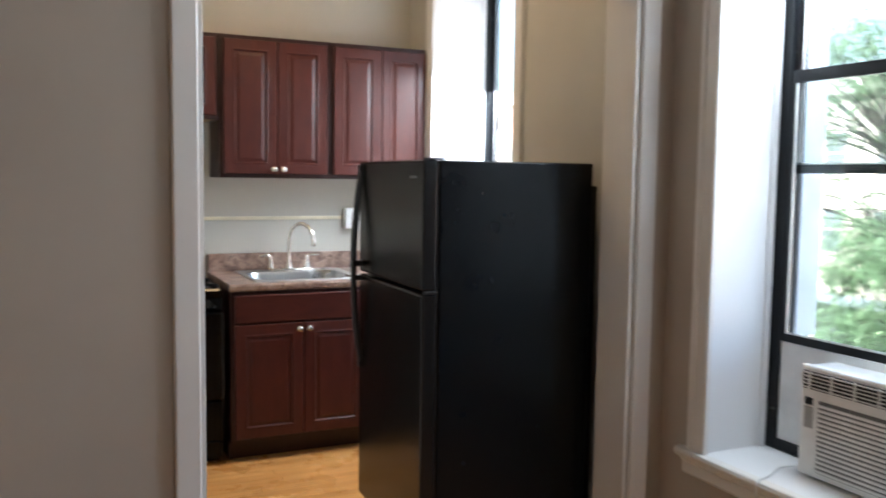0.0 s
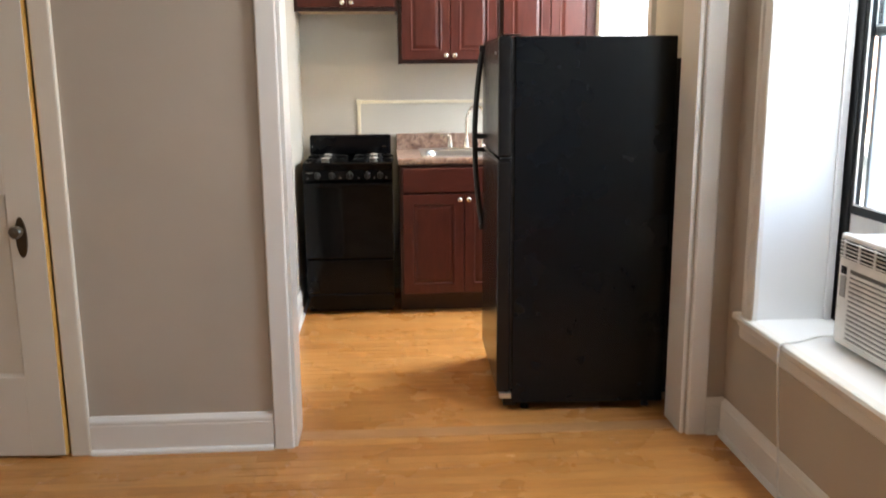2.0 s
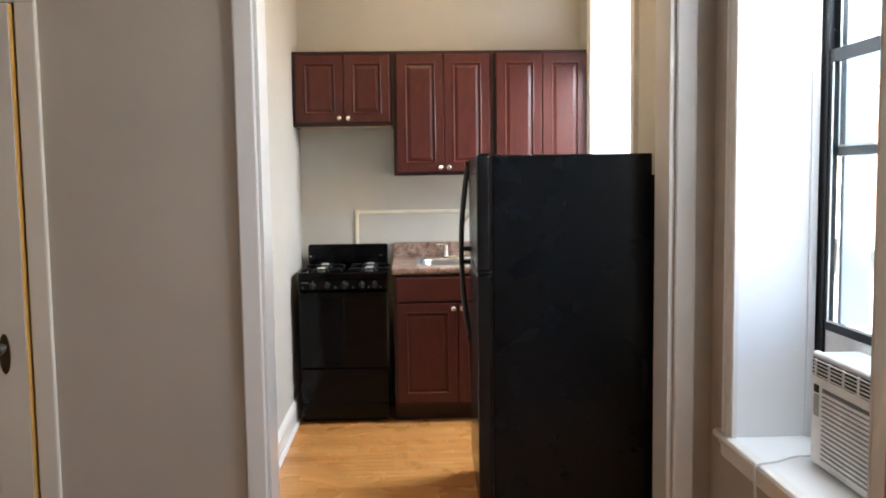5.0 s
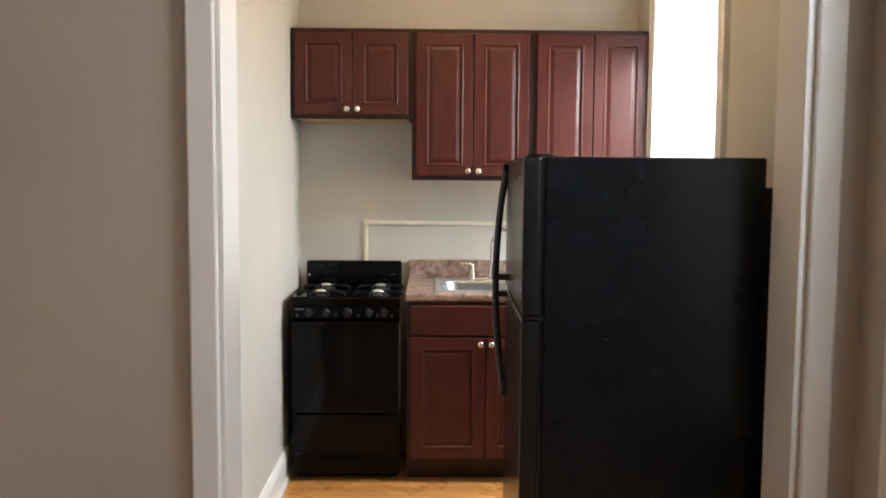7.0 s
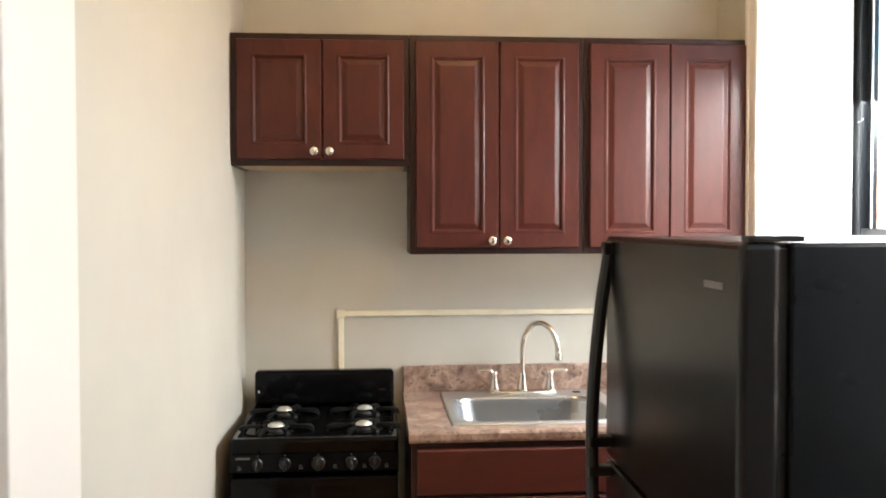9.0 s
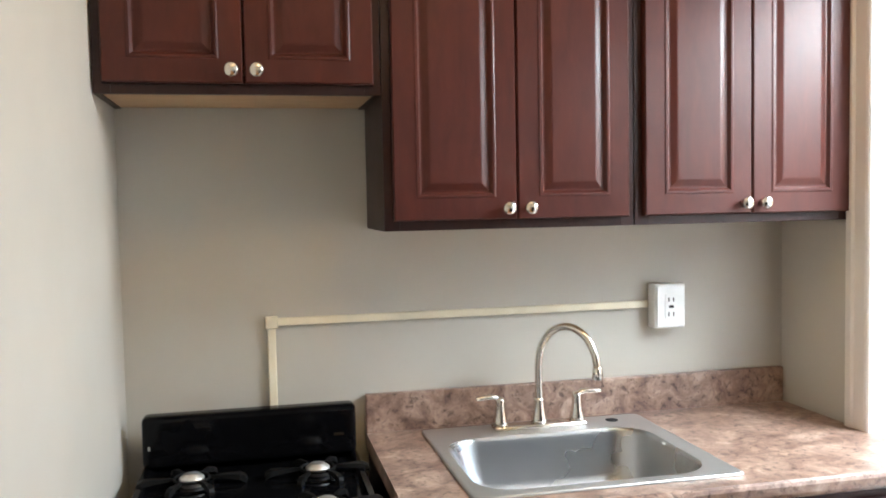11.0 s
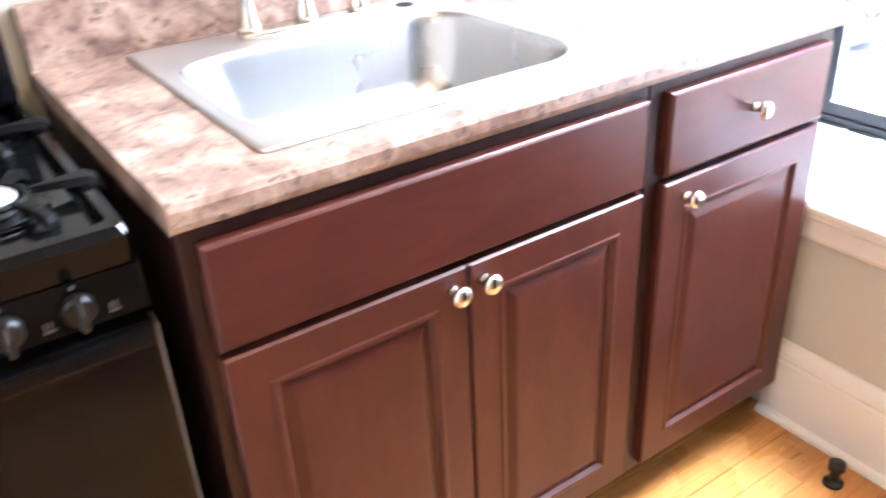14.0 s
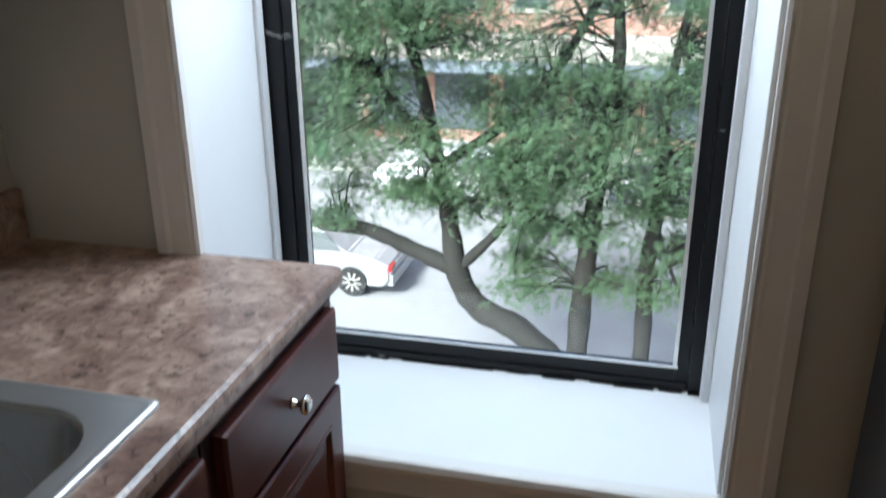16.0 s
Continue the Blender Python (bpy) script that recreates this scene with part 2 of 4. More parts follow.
KNOBGL = gloss("clear_knob_glass", (0.10, 0.075, 0.05), 0.12)
BARK = paint("tree_bark", (0.026, 0.026, 0.023), 0.9, 0.3, 0.4, 7.0)
LEAF = leaf_mat("locust_leaves", (0.070, 0.125, 0.068), (0.160, 0.245, 0.140))
ASPHALT = paint("asphalt", (0.30, 0.30, 0.305), 0.9, 0.12, 0.5, 40.0)
CONC = paint("concrete", (0.44, 0.43, 0.41), 0.9, 0.1, 0.4, 30.0)
EARTH = paint("ground_earth", (0.20, 0.19, 0.17), 0.95, 0.2, 0.5, 4.0)
BRICK = brick_mat("red_brick", (0.26, 0.10, 0.07), (0.34, 0.15, 0.10), (0.45, 0.42, 0.38))
STONE = paint("pale_stone", (0.38, 0.35, 0.31), 0.85, 0.1, 0.3, 12.0)
DARKGL = gloss("dark_window_glass", (0.06, 0.075, 0.085), 0.08)
CARS = gloss("silver_car_paint", (0.30, 0.31, 0.32), 0.2)
CARW = gloss("white_car_paint", (0.78, 0.79, 0.80), 0.15)
CARD = gloss("dark_car_paint", (0.05, 0.055, 0.07), 0.15)
TYRE = gloss("tyre_rubber", (0.02, 0.02, 0.02), 0.8)
GREENS = gloss("green_sign_paint", (0.03, 0.33, 0.16), 0.5)
AWN = gloss("slate_awning", (0.16, 0.19, 0.23), 0.7)
m, nt, b = nodes_of("lamp_glass")
b.inputs["Base Color"].default_value = (0.9, 0.86, 0.78, 1)
b.inputs["Emission Color"].default_value = (1.0, 0.72, 0.42, 1)
b.inputs["Emission Strength"].default_value = 0.6
LAMPGL = m

# ---------------------------------------------------------------- mesh tools
BASE = {}


def thing(name, at, label="", category="", group="", kind=""):
    e = new(name)
    e.empty_display_size = 0.05
    e.location = at
    BASE[e] = Vector(at)
    return tagged(e, label, category, group, kind)


def part(name, bm, material, parent=None, label="", smooth=False, kind=""):
    bmesh.ops.recalc_face_normals(bm, faces=bm.faces)
    me = bpy.data.meshes.new(name)
    bm.to_mesh(me)
    bm.free()
    me.materials.append(material)
    if smooth:
        for p in me.polygons:
            p.use_smooth = True
    ob = new(name, me)
    if parent is not None:
        ob.parent = parent
        if parent in BASE:
            ob.matrix_parent_inverse = Matrix.Translation(-BASE[parent])
    if label or kind:
        tagged(ob, label, kind=kind)
    return ob


def solid(name, bm, material, label, category, kind="", smooth=False, group=""):
    return tagged(part(name, bm, material, None, smooth=smooth), label, category, group, kind)


def box(bm, x0, x1, y0, y1, z0, z1, r=0.0, seg=2):
    g = bmesh.ops.create_cube(bm, size=1.0)
    vs = g["verts"]
    for v in vs:
        v.co = Vector(((x0 + x1) / 2 + v.co.x * (x1 - x0), (y0 + y1) / 2 + v.co.y * (y1 - y0), (z0 + z1) / 2 + v.co.z * (z1 - z0)))
    if r > 0:
        es = list({e for v in vs for e in v.link_edges})
        bmesh.ops.bevel(bm, geom=es, offset=r, segments=seg, affect="EDGES", profile=0.5)


def boxes(*bs, r=0.0):
    bm = bmesh.new()
    for q in bs:
        box(bm, *q, r=r)
    return bm


def lathe(bm, prof, m, seg=20):
    """prof: (radius, height) pairs turned about local z, placed by m."""
    rings = []
    for rad, h in prof:
        if rad < 1e-6:
            rings.append([bm.verts.new(m @ Vector((0, 0, h)))])
        else:
            rings.append([bm.verts.new(m @ Vector((rad * math.cos(2 * math.pi * i / seg), rad * math.sin(2 * math.pi * i / seg), h))) for i in range(seg)])
    for a, b_ in zip(rings, rings[1:]):
        for i in range(seg):
            j = (i + 1) % seg
            if len(a) == 1 and len(b_) > 1:
                bm.faces.new((a[0], b_[i], b_[j]))
            elif len(b_) == 1 and len(a) > 1:
                bm.faces.new((a[i], a[j], b_[0]))
            elif len(a) > 1:
                bm.faces.new((a[i], a[j], b_[j], b_[i]))
    for ring in (rings[0], rings[-1]):
        if len(ring) > 2:
            bm.faces.new(ring)


def smooth_path(pts, n=6):
    pts = [Vector(p) for p in pts]
    out = []
    for i in range(len(pts) - 1):
        p0, p1, p2, p3 = pts[max(i - 1, 0)], pts[i], pts[i + 1], pts[min(i + 2, len(pts) - 1)]
        for k in range(n):
            u = k / n
            out.append(0.5 * ((2 * p1) + (p2 - p0) * u + (2 * p0 - 5 * p1 + 4 * p2 - p3) * u * u + (3 * p1 - p0 - 3 * p2 + p3) * u ** 3))
    out.append(pts[-1])
    return out


def tube(bm, pts, radii, seg=10, squash=1.0):
    pts = [Vector(p) for p in pts]
    if not isinstance(radii, (list, tuple)):
        radii = [radii] * len(pts)
    rings = []
    side = None
    for i, p in enumerate(pts):
        d = (pts[min(i + 1, len(pts) - 1)] - pts[max(i - 1, 0)]).normalized()
        if side is None:
            side = d.orthogonal().normalized()
        side = (side - d * side.dot(d)).normalized()
        up = d.cross(side)
        rings.append([bm.verts.new(p + (side * math.cos(a) + up * math.sin(a) * squash) * radii[i]) for a in (2 * math.pi * k / seg for k in range(seg))])
    for a, b_ in zip(rings, rings[1:]):
        for i in range(seg):
            j = (i + 1) % seg
            bm.faces.new((a[i], a[j], b_[j], b_[i]))
    bm.faces.new(rings[0])
    bm.faces.new(rings[-1])


def rings_y(bm, x0, x1, z0, z1, y, steps, back):
    """A panel that faces -y: rectangular rings of (inset, depth) from its edge inwards, closed at the back."""
    prev = None
    first = None
    for inset, d in steps:
        ring = [bm.verts.new((x, y - d, z)) for x, z in ((x0 + inset, z0 + inset), (x1 - inset, z0 + inset), (x1 - inset, z1 - inset), (x0 + inset, z1 - inset))]
        if prev:
            for i in range(4):
                bm.faces.new((prev[i], prev[(i + 1) % 4], ring[(i + 1) % 4], ring[i]))
        else:
            first = ring
        prev = ring
    bm.faces.new(prev)
    rear = [bm.verts.new((v.co.x, y - back, v.co.z)) for v in first]
    for i in range(4):
        bm.faces.new((first[(i + 1) % 4], first[i], rear[i], rear[(i + 1) % 4]))
    bm.faces.new(rear[::-1])


RAISED = [(0.0, 0.015), (0.003, 0.019), (0.050, 0.019), (0.053, 0.0208), (0.058, 0.0205), (0.064, 0.0125), (0.068, 0.0125), (0.082, 0.0172), (0.086, 0.0178)]
SLAB = [(0.0, 0.014), (0.002, 0.017), (0.005, 0.019)]


def extrude_profile(bm, prof, a, b_, out, up=Vector((0, 0, 1)), m0=0.0, m1=0.0):
    """A moulding from a to b_; prof holds (out, up) pairs; m0, m1 shift its ends by the outward distance (mitres)."""
    a, b_, out = Vector(a), Vector(b_), Vector(out)
    d = (b_ - a).normalized()
    ra = [bm.verts.new(a + out * o + up * u + d * (m0 * o)) for o, u in prof]
    rb = [bm.verts.new(b_ + out * o + up * u + d * (m1 * o)) for o, u in prof]
    n = len(prof)
    for i in range(n):
        j = (i + 1) % n
        bm.faces.new((ra[i], ra[j], rb[j], rb[i]))
    bm.faces.new(ra)
    bm.faces.new(rb[::-1])


# ---------------------------------------------------------------- plan
W = 1.81            # kitchen and living east wall
YP = -2.445         # partition, living side
YK = -2.270         # partition, kitchen side
CEIL_Z = 2.90
LX, LY = -3.0, -7.4
XO = 2.196           # outer face of the east wall
OP0, OP1, OPZ = 0.154, 1.655, 2.16
DR0, DR1, DRZ = -1.42, -0.667, 2.06
KW = (-1.322, -0.355, 0.545, 2.60)
LW = (-3.565, -2.665, 0.520, 2.60)
# assumed opening, out of view, made for the rear fill lamp
UNSEEN_W = (-6.600, -5.700, 0.520, 2.60)

wall_n = solid("wall_north", boxes((-0.12, W, 0.0, 0.12, 0, CEIL_Z)), CREAM, "cream painted plaster kitchen wall behind the cabinets", "wall", "structure")
wall_w = solid("wall_west_kitchen", boxes((-0.12, 0.0, YK, 0.0, 0, CEIL_Z)), CREAM, "cream painted plaster kitchen side wall", "wall", "structure")
ym = -2.355


def window_wall(name, y0, y1, win, material, label, xo=XO):
    a, b_, z0, z1 = win
    bm = boxes((W, xo, y0, a, 0, CEIL_Z), (W, xo, b_, y1, 0, CEIL_Z), (W, xo, a, b_, 0, z0 - 0.03), (W, xo, a, b_, z1, CEIL_Z))
    return solid(name, bm, material, label, "wall", "structure")


window_wall("wall_east_kitchen", ym, 0.12, KW, CREAM, "cream painted plaster wall with a deep window opening")
window_wall("wall_east_living", -5.0, ym, LW, TAUPE, "taupe painted plaster wall with a deep window opening", 2.136)
# Out of view; its window opening is assumed, to admit fill light.
window_wall("wall_east_unseen", LY, -5.0, UNSEEN_W, TAUPE, "taupe painted plaster wall with a deep window opening", 2.136)
for nm, ya, yb, mt, lb in (("wall_partition_living", YP, ym, TAUPE, "taupe painted partition wall with a wide opening and a door"), ("wall_partition_kitchen", ym, YK, CREAM, "cream painted kitchen side of the partition wall")):
    solid(nm, boxes((LX, DR0, ya, yb, 0, CEIL_Z), (DR1, OP0, ya, yb, 0, CEIL_Z), (OP1, W, ya, yb, 0, CEIL_Z), (OP0, OP1, ya, yb, OPZ, CEIL_Z), (DR0, DR1, ya, yb, DRZ, CEIL_Z)), mt, lb, "wall", "structure")
solid("wall_closet", boxes((DR0 - 0.3, DR1 + 0.3, -1.6, -1.5, 0, CEIL_Z), (DR0 - 0.3, DR0 - 0.2, YK, -1.6, 0, CEIL_Z), (DR1 + 0.2, DR1 + 0.3, YK, -1.6, 0, CEIL_Z)), TAUPE, "plain painted wall closing the space behind the door", "wall", "structure")
solid("wall_south", boxes((LX, W, LY - 0.14, LY, 0, CEIL_Z)), TAUPE, "taupe painted living room wall", "wall", "structure")
solid("wall_west", boxes((LX - 0.12, LX, LY - 0.12, YP, 0, CEIL_Z)), TAUPE, "taupe painted living room wall", "wall", "structure")
solid("ceiling", boxes((LX - 0.12, XO, LY - 0.12, 0.12, CEIL_Z, CEIL_Z + 0.12)), CEIL, "off-white painted flat ceiling", "ceiling", "structure")
solid("floor_base", boxes((LX - 0.12, XO, LY - 0.12, 0.12, -0.15, -0.012)), GAPM, "dark subfloor under the oak strips", "floor", "structure")

# Added board stands for paler worn floorboards; the opening has no saddle.
bm = bmesh.new()
box(bm, OP0 + 0.004, OP1 - 0.004, YP + 0.045, YK - 0.045, -0.008, 0.0015, r=0.001)
solid("threshold", bm, WORN_BOARDS, "one pale added board standing for worn floorboards in the kitchen opening", "threshold", "structure")

# baseboards
BBP = [(0, 0), (0.016, 0), (0.016, 0.108), (0.013, 0.113), (0.016, 0.118), (0.014, 0.128), (0.007, 0.138), (0.004, 0.143), (0, 0.145)]
SHOE = [(0.016, 0), (0.030, 0), (0.029, 0.008), (0.025, 0.015), (0.016, 0.018)]


def baseboard(a, b_, out, tall=1.0):
    bm = bmesh.new()
    extrude_profile(bm, [(o, u * tall) for o, u in BBP], a, b_, out)
    extrude_profile(bm, SHOE, a, b_, out)
    solid("baseboard", bm, TRIM, "white painted moulded baseboard along the wall", "baseboard", "structure")


baseboard((-0.592, YP, 0), (0.080, YP, 0), (0, -1, 0))
baseboard((LX, YP, 0), (DR0 - 0.075, YP, 0), (0, -1, 0))
baseboard((1.739, YP, 0), (W, YP, 0), (0, -1, 0))
baseboard((W, YP - 0.02, 0), (W, LY, 0), (-1, 0, 0))
baseboard((0.0, YK, 0), (0.0, -0.02, 0), (1, 0, 0))
baseboard((W, YK, 0), (W, -0.60, 0), (-1, 0, 0), 1.36)
baseboard((LX, LY, 0), (W, LY, 0), (0, 1, 0))
baseboard((LX, LY, 0), (LX, YP, 0), (1, 0, 0))

# casings of the opening and of the door
CASP = [(0, 0), (0.013, 0), (0.016, 0.002), (0.018, 0.006), (0.019, 0.066), (0.0175, 0.071), (0.014, 0.073), (0, 0.073)]


def casing_y(x_in, side, z1, y, out):
    """An upright casing on a wall that faces y; it grows from x_in to the given side."""
    bm = bmesh.new()
    extrude_profile(bm, CASP, (x_in, y, 0), (x_in, y, z1), (0, out, 0), Vector((side, 0, 0)))
    return bm


def head_y(x0, x1, z, y, out):
    bm = bmesh.new()
    extrude_profile(bm, CASP, (x0, y, z), (x1, y, z), (0, out, 0), Vector((0, 0, 1)))
    return bm


op = thing("opening_trim", (OP0, YP, 0), "white painted wooden casing round the wide kitchen opening", "door frame", kind="structure")
part("casing", casing_y(OP0, -1, OPZ, YP, -1), TRIM, op)
part("casing", casing_y(OP1 + 0.010, 1, OPZ, YP, -1), TRIM, op)
part("casing", head_y(OP0 - 0.073, OP1 + 0.083, OPZ, YP, -1), TRIM, op)
part("casing", casing_y(OP0, -1, OPZ, YK, 1), TRIM, op)
part("casing", casing_y(OP1, 1, OPZ, YK, 1), TRIM, op)
for xa, xb in ((OP0, OP0 + 0.014), (OP1 - 0.014, OP1)):
    part("jamb", boxes((xa, xb, YP - 0.004, YK + 0.004, 0, OPZ), r=0.002), TRIM, op)
part("jamb", boxes((OP0 + 0.014, OP1 - 0.014, YP - 0.004, YK + 0.004, OPZ - 0.014, OPZ), r=0.002), TRIM, op)

dt = thing("door_trim", (DR0, YP, 0), "ivory painted wooden casing round the door", "door frame", kind="structure")
part("casing", casing_y(DR1, 1, DRZ, YP, -1), DOORP, dt)
part("casing", casing_y(DR0, -1, DRZ, YP, -1), DOORP, dt)
part("casing", head_y(DR0 - 0.072, DR1 + 0.072, DRZ, YP, -1), DOORP, dt)

part("jamb", boxes((DR1 - 0.008, DR1, YP + 0.010, YP + 0.09, 0, DRZ)), DOORP, dt)
door = thing("door_1", (DR0, YP, 0), "ivory painted panelled wooden door, standing slightly ajar", "door", kind="structure")
bm = bmesh.new()
dx0, dx1, dz0, dz1 = DR0 + 0.005, DR1 - 0.010, 0.012, DRZ - 0.006
yd = YP + 0.004
for q in ((dx0, dx0 + 0.12, dz0, dz1), (dx1 - 0.12, dx1, dz0, dz1), (dx0 + 0.12, dx1 - 0.12, dz0, 0.315), (dx0 + 0.12, dx1 - 0.12, 0.98, 1.12), (dx0 + 0.12, dx1 - 0.12, dz1 - 0.12, dz1)):
    box(bm, q[0], q[1], yd, yd + 0.035, q[2], q[3], r=0.0015, seg=1)
part("stile_frame", bm, DOORP, door)
for za, zb in ((0.315, 0.98), (1.12, dz1 - 0.12)):
    bm = bmesh.new()
    rings_y(bm, dx0 + 0.12, dx1 - 0.12, za, zb, yd + 0.035, [(0, 0.030), (0.012, 0.022), (0.03, 0.022)], 0.010)
    part("panel", bm, DOORP, door)
bm = bmesh.new()
lathe(bm, [(0.0, -0.004), (0.018, -0.004), (0.021, -0.002), (0.021, 0.0), (0.0, 0.0)], Matrix.Translation((dx1 - 0.077, yd, 0.83)) @ Matrix.Diagonal((1.0, 1.0, 3.5, 1.0)) @ Matrix.Rotation(radians(-90), 4, "X"), 18)
kp = part("knob_plate", bm, BRASS, door, "worn dark brass knob plate")
bm = bmesh.new()
lathe(bm, [(0.012, 0), (0.009, 0.018), (0.018, 0.024), (0.024, 0.034), (0.024, 0.042), (0.018, 0.050), (0, 0.053)], Matrix.Translation((dx1 - 0.077, yd - 0.003, 0.855)) @ Matrix.Rotation(radians(90), 4, "X"), 12)
part("knob", bm, KNOBGL, kp, "dark aged door knob")
part("latch_edge", boxes((dx1 - 0.0005, dx1 + 0.002, yd + 0.002, yd + 0.033, dz0, dz1)), JAMBY, door, "bare varnished pine door edge")
door.rotation_euler = (0, 0, radians(-3.2))

# ---------------------------------------------------------------- windows


def window(name, win, xf, rails, low, label):
    y0, y1, z0, z1 = win
    w = thing(name, (xf, (y0 + y1) / 2, z0), label, "window", kind="structure")
    # plaster lining of the deep opening
    bm = boxes((W + 0.002, xf - 0.006, y0, y0 + 0.012, z0, z1), (W + 0.002, xf - 0.006, y1 - 0.012, y1, z0, z1), (W + 0.002, xf - 0.006, y0 + 0.012, y1 - 0.012, z1 - 0.012, z1), r=0.002)
    part("reveal", bm, REVEAL, w)
    bm = boxes((xf - 0.035, xf - 0.008, y0 + 0.012, y0 + 0.030, z0, z1 - 0.012), (xf - 0.035, xf - 0.008, y1 - 0.022, y1 - 0.012, z0, z1 - 0.012), r=0.003)
    part("stop_bead", bm, REVEAL, w)
    # inner casing
    for ya, s in ((y0, -1), (y1 - 0.024, 1)):
        bm = bmesh.new()
        extrude_profile(bm, [(0, -0.004), (0.016, -0.004), (0.020, 0.002), (0.016, 0.008), (0.018, 0.014), (0.018, 0.050), (0.024, 0.056), (0.022, 0.078), (0, 0.080)], (W, ya, z0 + 0.002), (W, ya, z1), (-1, 0, 0), Vector((0, s, 0)))
        part("casing", bm, TRIM, w)
    bm = bmesh.new()
    extrude_profile(bm, [(0, 0), (0.016, 0), (0.018, 0.05), (0.024, 0.056), (0.022, 0.078), (0, 0.08)], (W, y0 - 0.08, z1), (W, y1 + 0.08, z1), (-1, 0, 0))
    part("casing", bm, TRIM, w)
    # sill board with horns and apron
    bm = bmesh.new()
    box(bm, W, xf + 0.046, y0 + 0.001, y1 - 0.001, z0 - 0.030, z0)
    part("sill", bm, REVEAL, w, "white painted window sill")
    bm = bmesh.new()
    extrude_profile(bm, [(0.0, -0.030), (0.026, -0.030), (0.034, -0.024), (0.036, -0.014), (0.032, -0.003), (0.026, 0.0), (0.0, 0.0)], (W, y0 - 0.105, z0), (W, y1 + 0.105, z0), (-1, 0, 0))
    part("sill_nosing", bm, TRIM, w)
    bm = bmesh.new()
    extrude_profile(bm, [(0.0, -0.095), (0.006, -0.095), (0.012, -0.085), (0.012, -0.05), (0.020, -0.042), (0.022, -0.031), (0.0, -0.031)], (W, y0 - 0.085, z0), (W, y1 + 0.085, z0), (-1, 0, 0))
    part("apron", bm, TRIM, w)
    # black frame
    f = 0.055
    fr = part("window_frame", boxes((xf, xf + 0.030, y0 + 0.002, y0 + f, z0, z1 - 0.012), (xf, xf + 0.030, y1 - f, y1 - 0.002, z0, z1 - 0.012), (xf, xf + 0.030, y0 + f, y1 - f, z0, z0 + low), (xf, xf + 0.030, y0 + f, y1 - f, z1 - 0.06, z1 - 0.012), r=0.003), BLACKW, w, "black painted metal window frame")
    prng = random.Random(int(xf * 100))
    yy = y0 + 0.02
    bm = bmesh.new()
    while yy < y1 - 0.06:
        ln = prng.uniform(0.03, 0.11)
        box(bm, xf - prng.uniform(0.004, 0.013), xf + 0.001, yy, min(yy + ln, y1 - 0.02), z0 + 0.0005, z0 + prng.uniform(0.003, 0.006), r=0.0015, seg=1)
        yy += ln + prng.choice((0.0, 0.0, 0.01, 0.03))
    part("paint_edge", bm, BLACKW, fr, "ragged black paint line")
    for xs, za, zb in rails:
        s = 0.028
        yy0, yy1 = y0 + f + 0.001, y1 - f - 0.001
        sash = part("sash", boxes((xs, xs + 0.020, yy0, yy0 + s, za, zb), (xs, xs + 0.020, yy1 - s, yy1, za, zb), (xs, xs + 0.020, yy0 + s, yy1 - s, za, za + 0.032), (xs, xs + 0.020, yy0 + s, yy1 - s, zb - 0.042, zb), r=0.002), BLACKW, w)
        part("trim_strip", boxes((xs - 0.003, xs, yy0 + s - 0.006, yy1 - s + 0.006, za + 0.030, za + 0.036), (xs - 0.003, xs, yy0 + s - 0.004, yy0 + s + 0.004, za + 0.036, zb - 0.045), (xs - 0.003, xs, yy1 - s - 0.004, yy1 - s + 0.004, za + 0.036, zb - 0.045)), ALU, sash, "bright metal glazing strip")
        g = part("pane", boxes((xs + 0.008, xs + 0.012, yy0 + s - 0.004, yy1 - s + 0.004, za + 0.028, zb - 0.038)), PANE, sash, "clear window pane")
        g.visible_shadow = False
    return w


KXF, LXF = 2.15, 2.09
window("window_1", KW, KXF, ((KXF + 0.004, KW[2] + 0.022, 1.53), (KXF + 0.026, 1.49, KW[3] - 0.062)), 0.021, "black framed double-hung kitchen window in a deep white opening")
lw = window("window_2", LW, LXF, ((LXF + 0.004, 0.905, 1.84), (LXF + 0.026, 1.49, LW[3] - 0.062)), 0.035, "black framed double-hung window raised above an air conditioner")

for ya, yb in ((LW[1] - 0.078, LW[1] - 0.056), (LW[0] + 0.056, LW[0] + 0.078)):
    part("outer_jamb", boxes((LXF + 0.050, LXF + 0.150, ya, yb, LW[2] + 0.40, LW[3] - 0.07), r=0.003), GREYW, lw, "pale grey outer window track")
# Unseen window added only so the rear fill light has an opening.
window("window_unseen", UNSEEN_W, LXF, ((LXF + 0.004, 0.56, 1.53), (LXF + 0.026, 1.49, UNSEEN_W[3] - 0.062)), 0.035, "assumed unseen black framed window, added to let fill light into the living room")

# ---------------------------------------------------------------- kitchen cabinets


def knob(parent, x, y, z):
    bm = bmesh.new()
    lathe(bm, [(0.009, 0), (0.008, 0.004), (0.0055, 0.009), (0.0055, 0.014), (0.012, 0.018), (0.0155, 0.022), (0.0155, 0.025), (0.011, 0.029), (0, 0.031)], Matrix.Translation((x, y, z)) @ Matrix.Rotation(radians(90), 4, "X"), 18)
    part("knob", bm, NICKEL, parent, "satin nickel knob", smooth=True)


def cab_door(parent, x0, x1, z0, z1, y, kx, kz):
    bm = bmesh.new()
    rings_y(bm, x0, x1, z0, z1, y, RAISED, 0.0)
    d = part("door", bm, CHERRY, parent)
    if kx is not None:
        knob(d, kx, y - 0.019, kz)
    return d


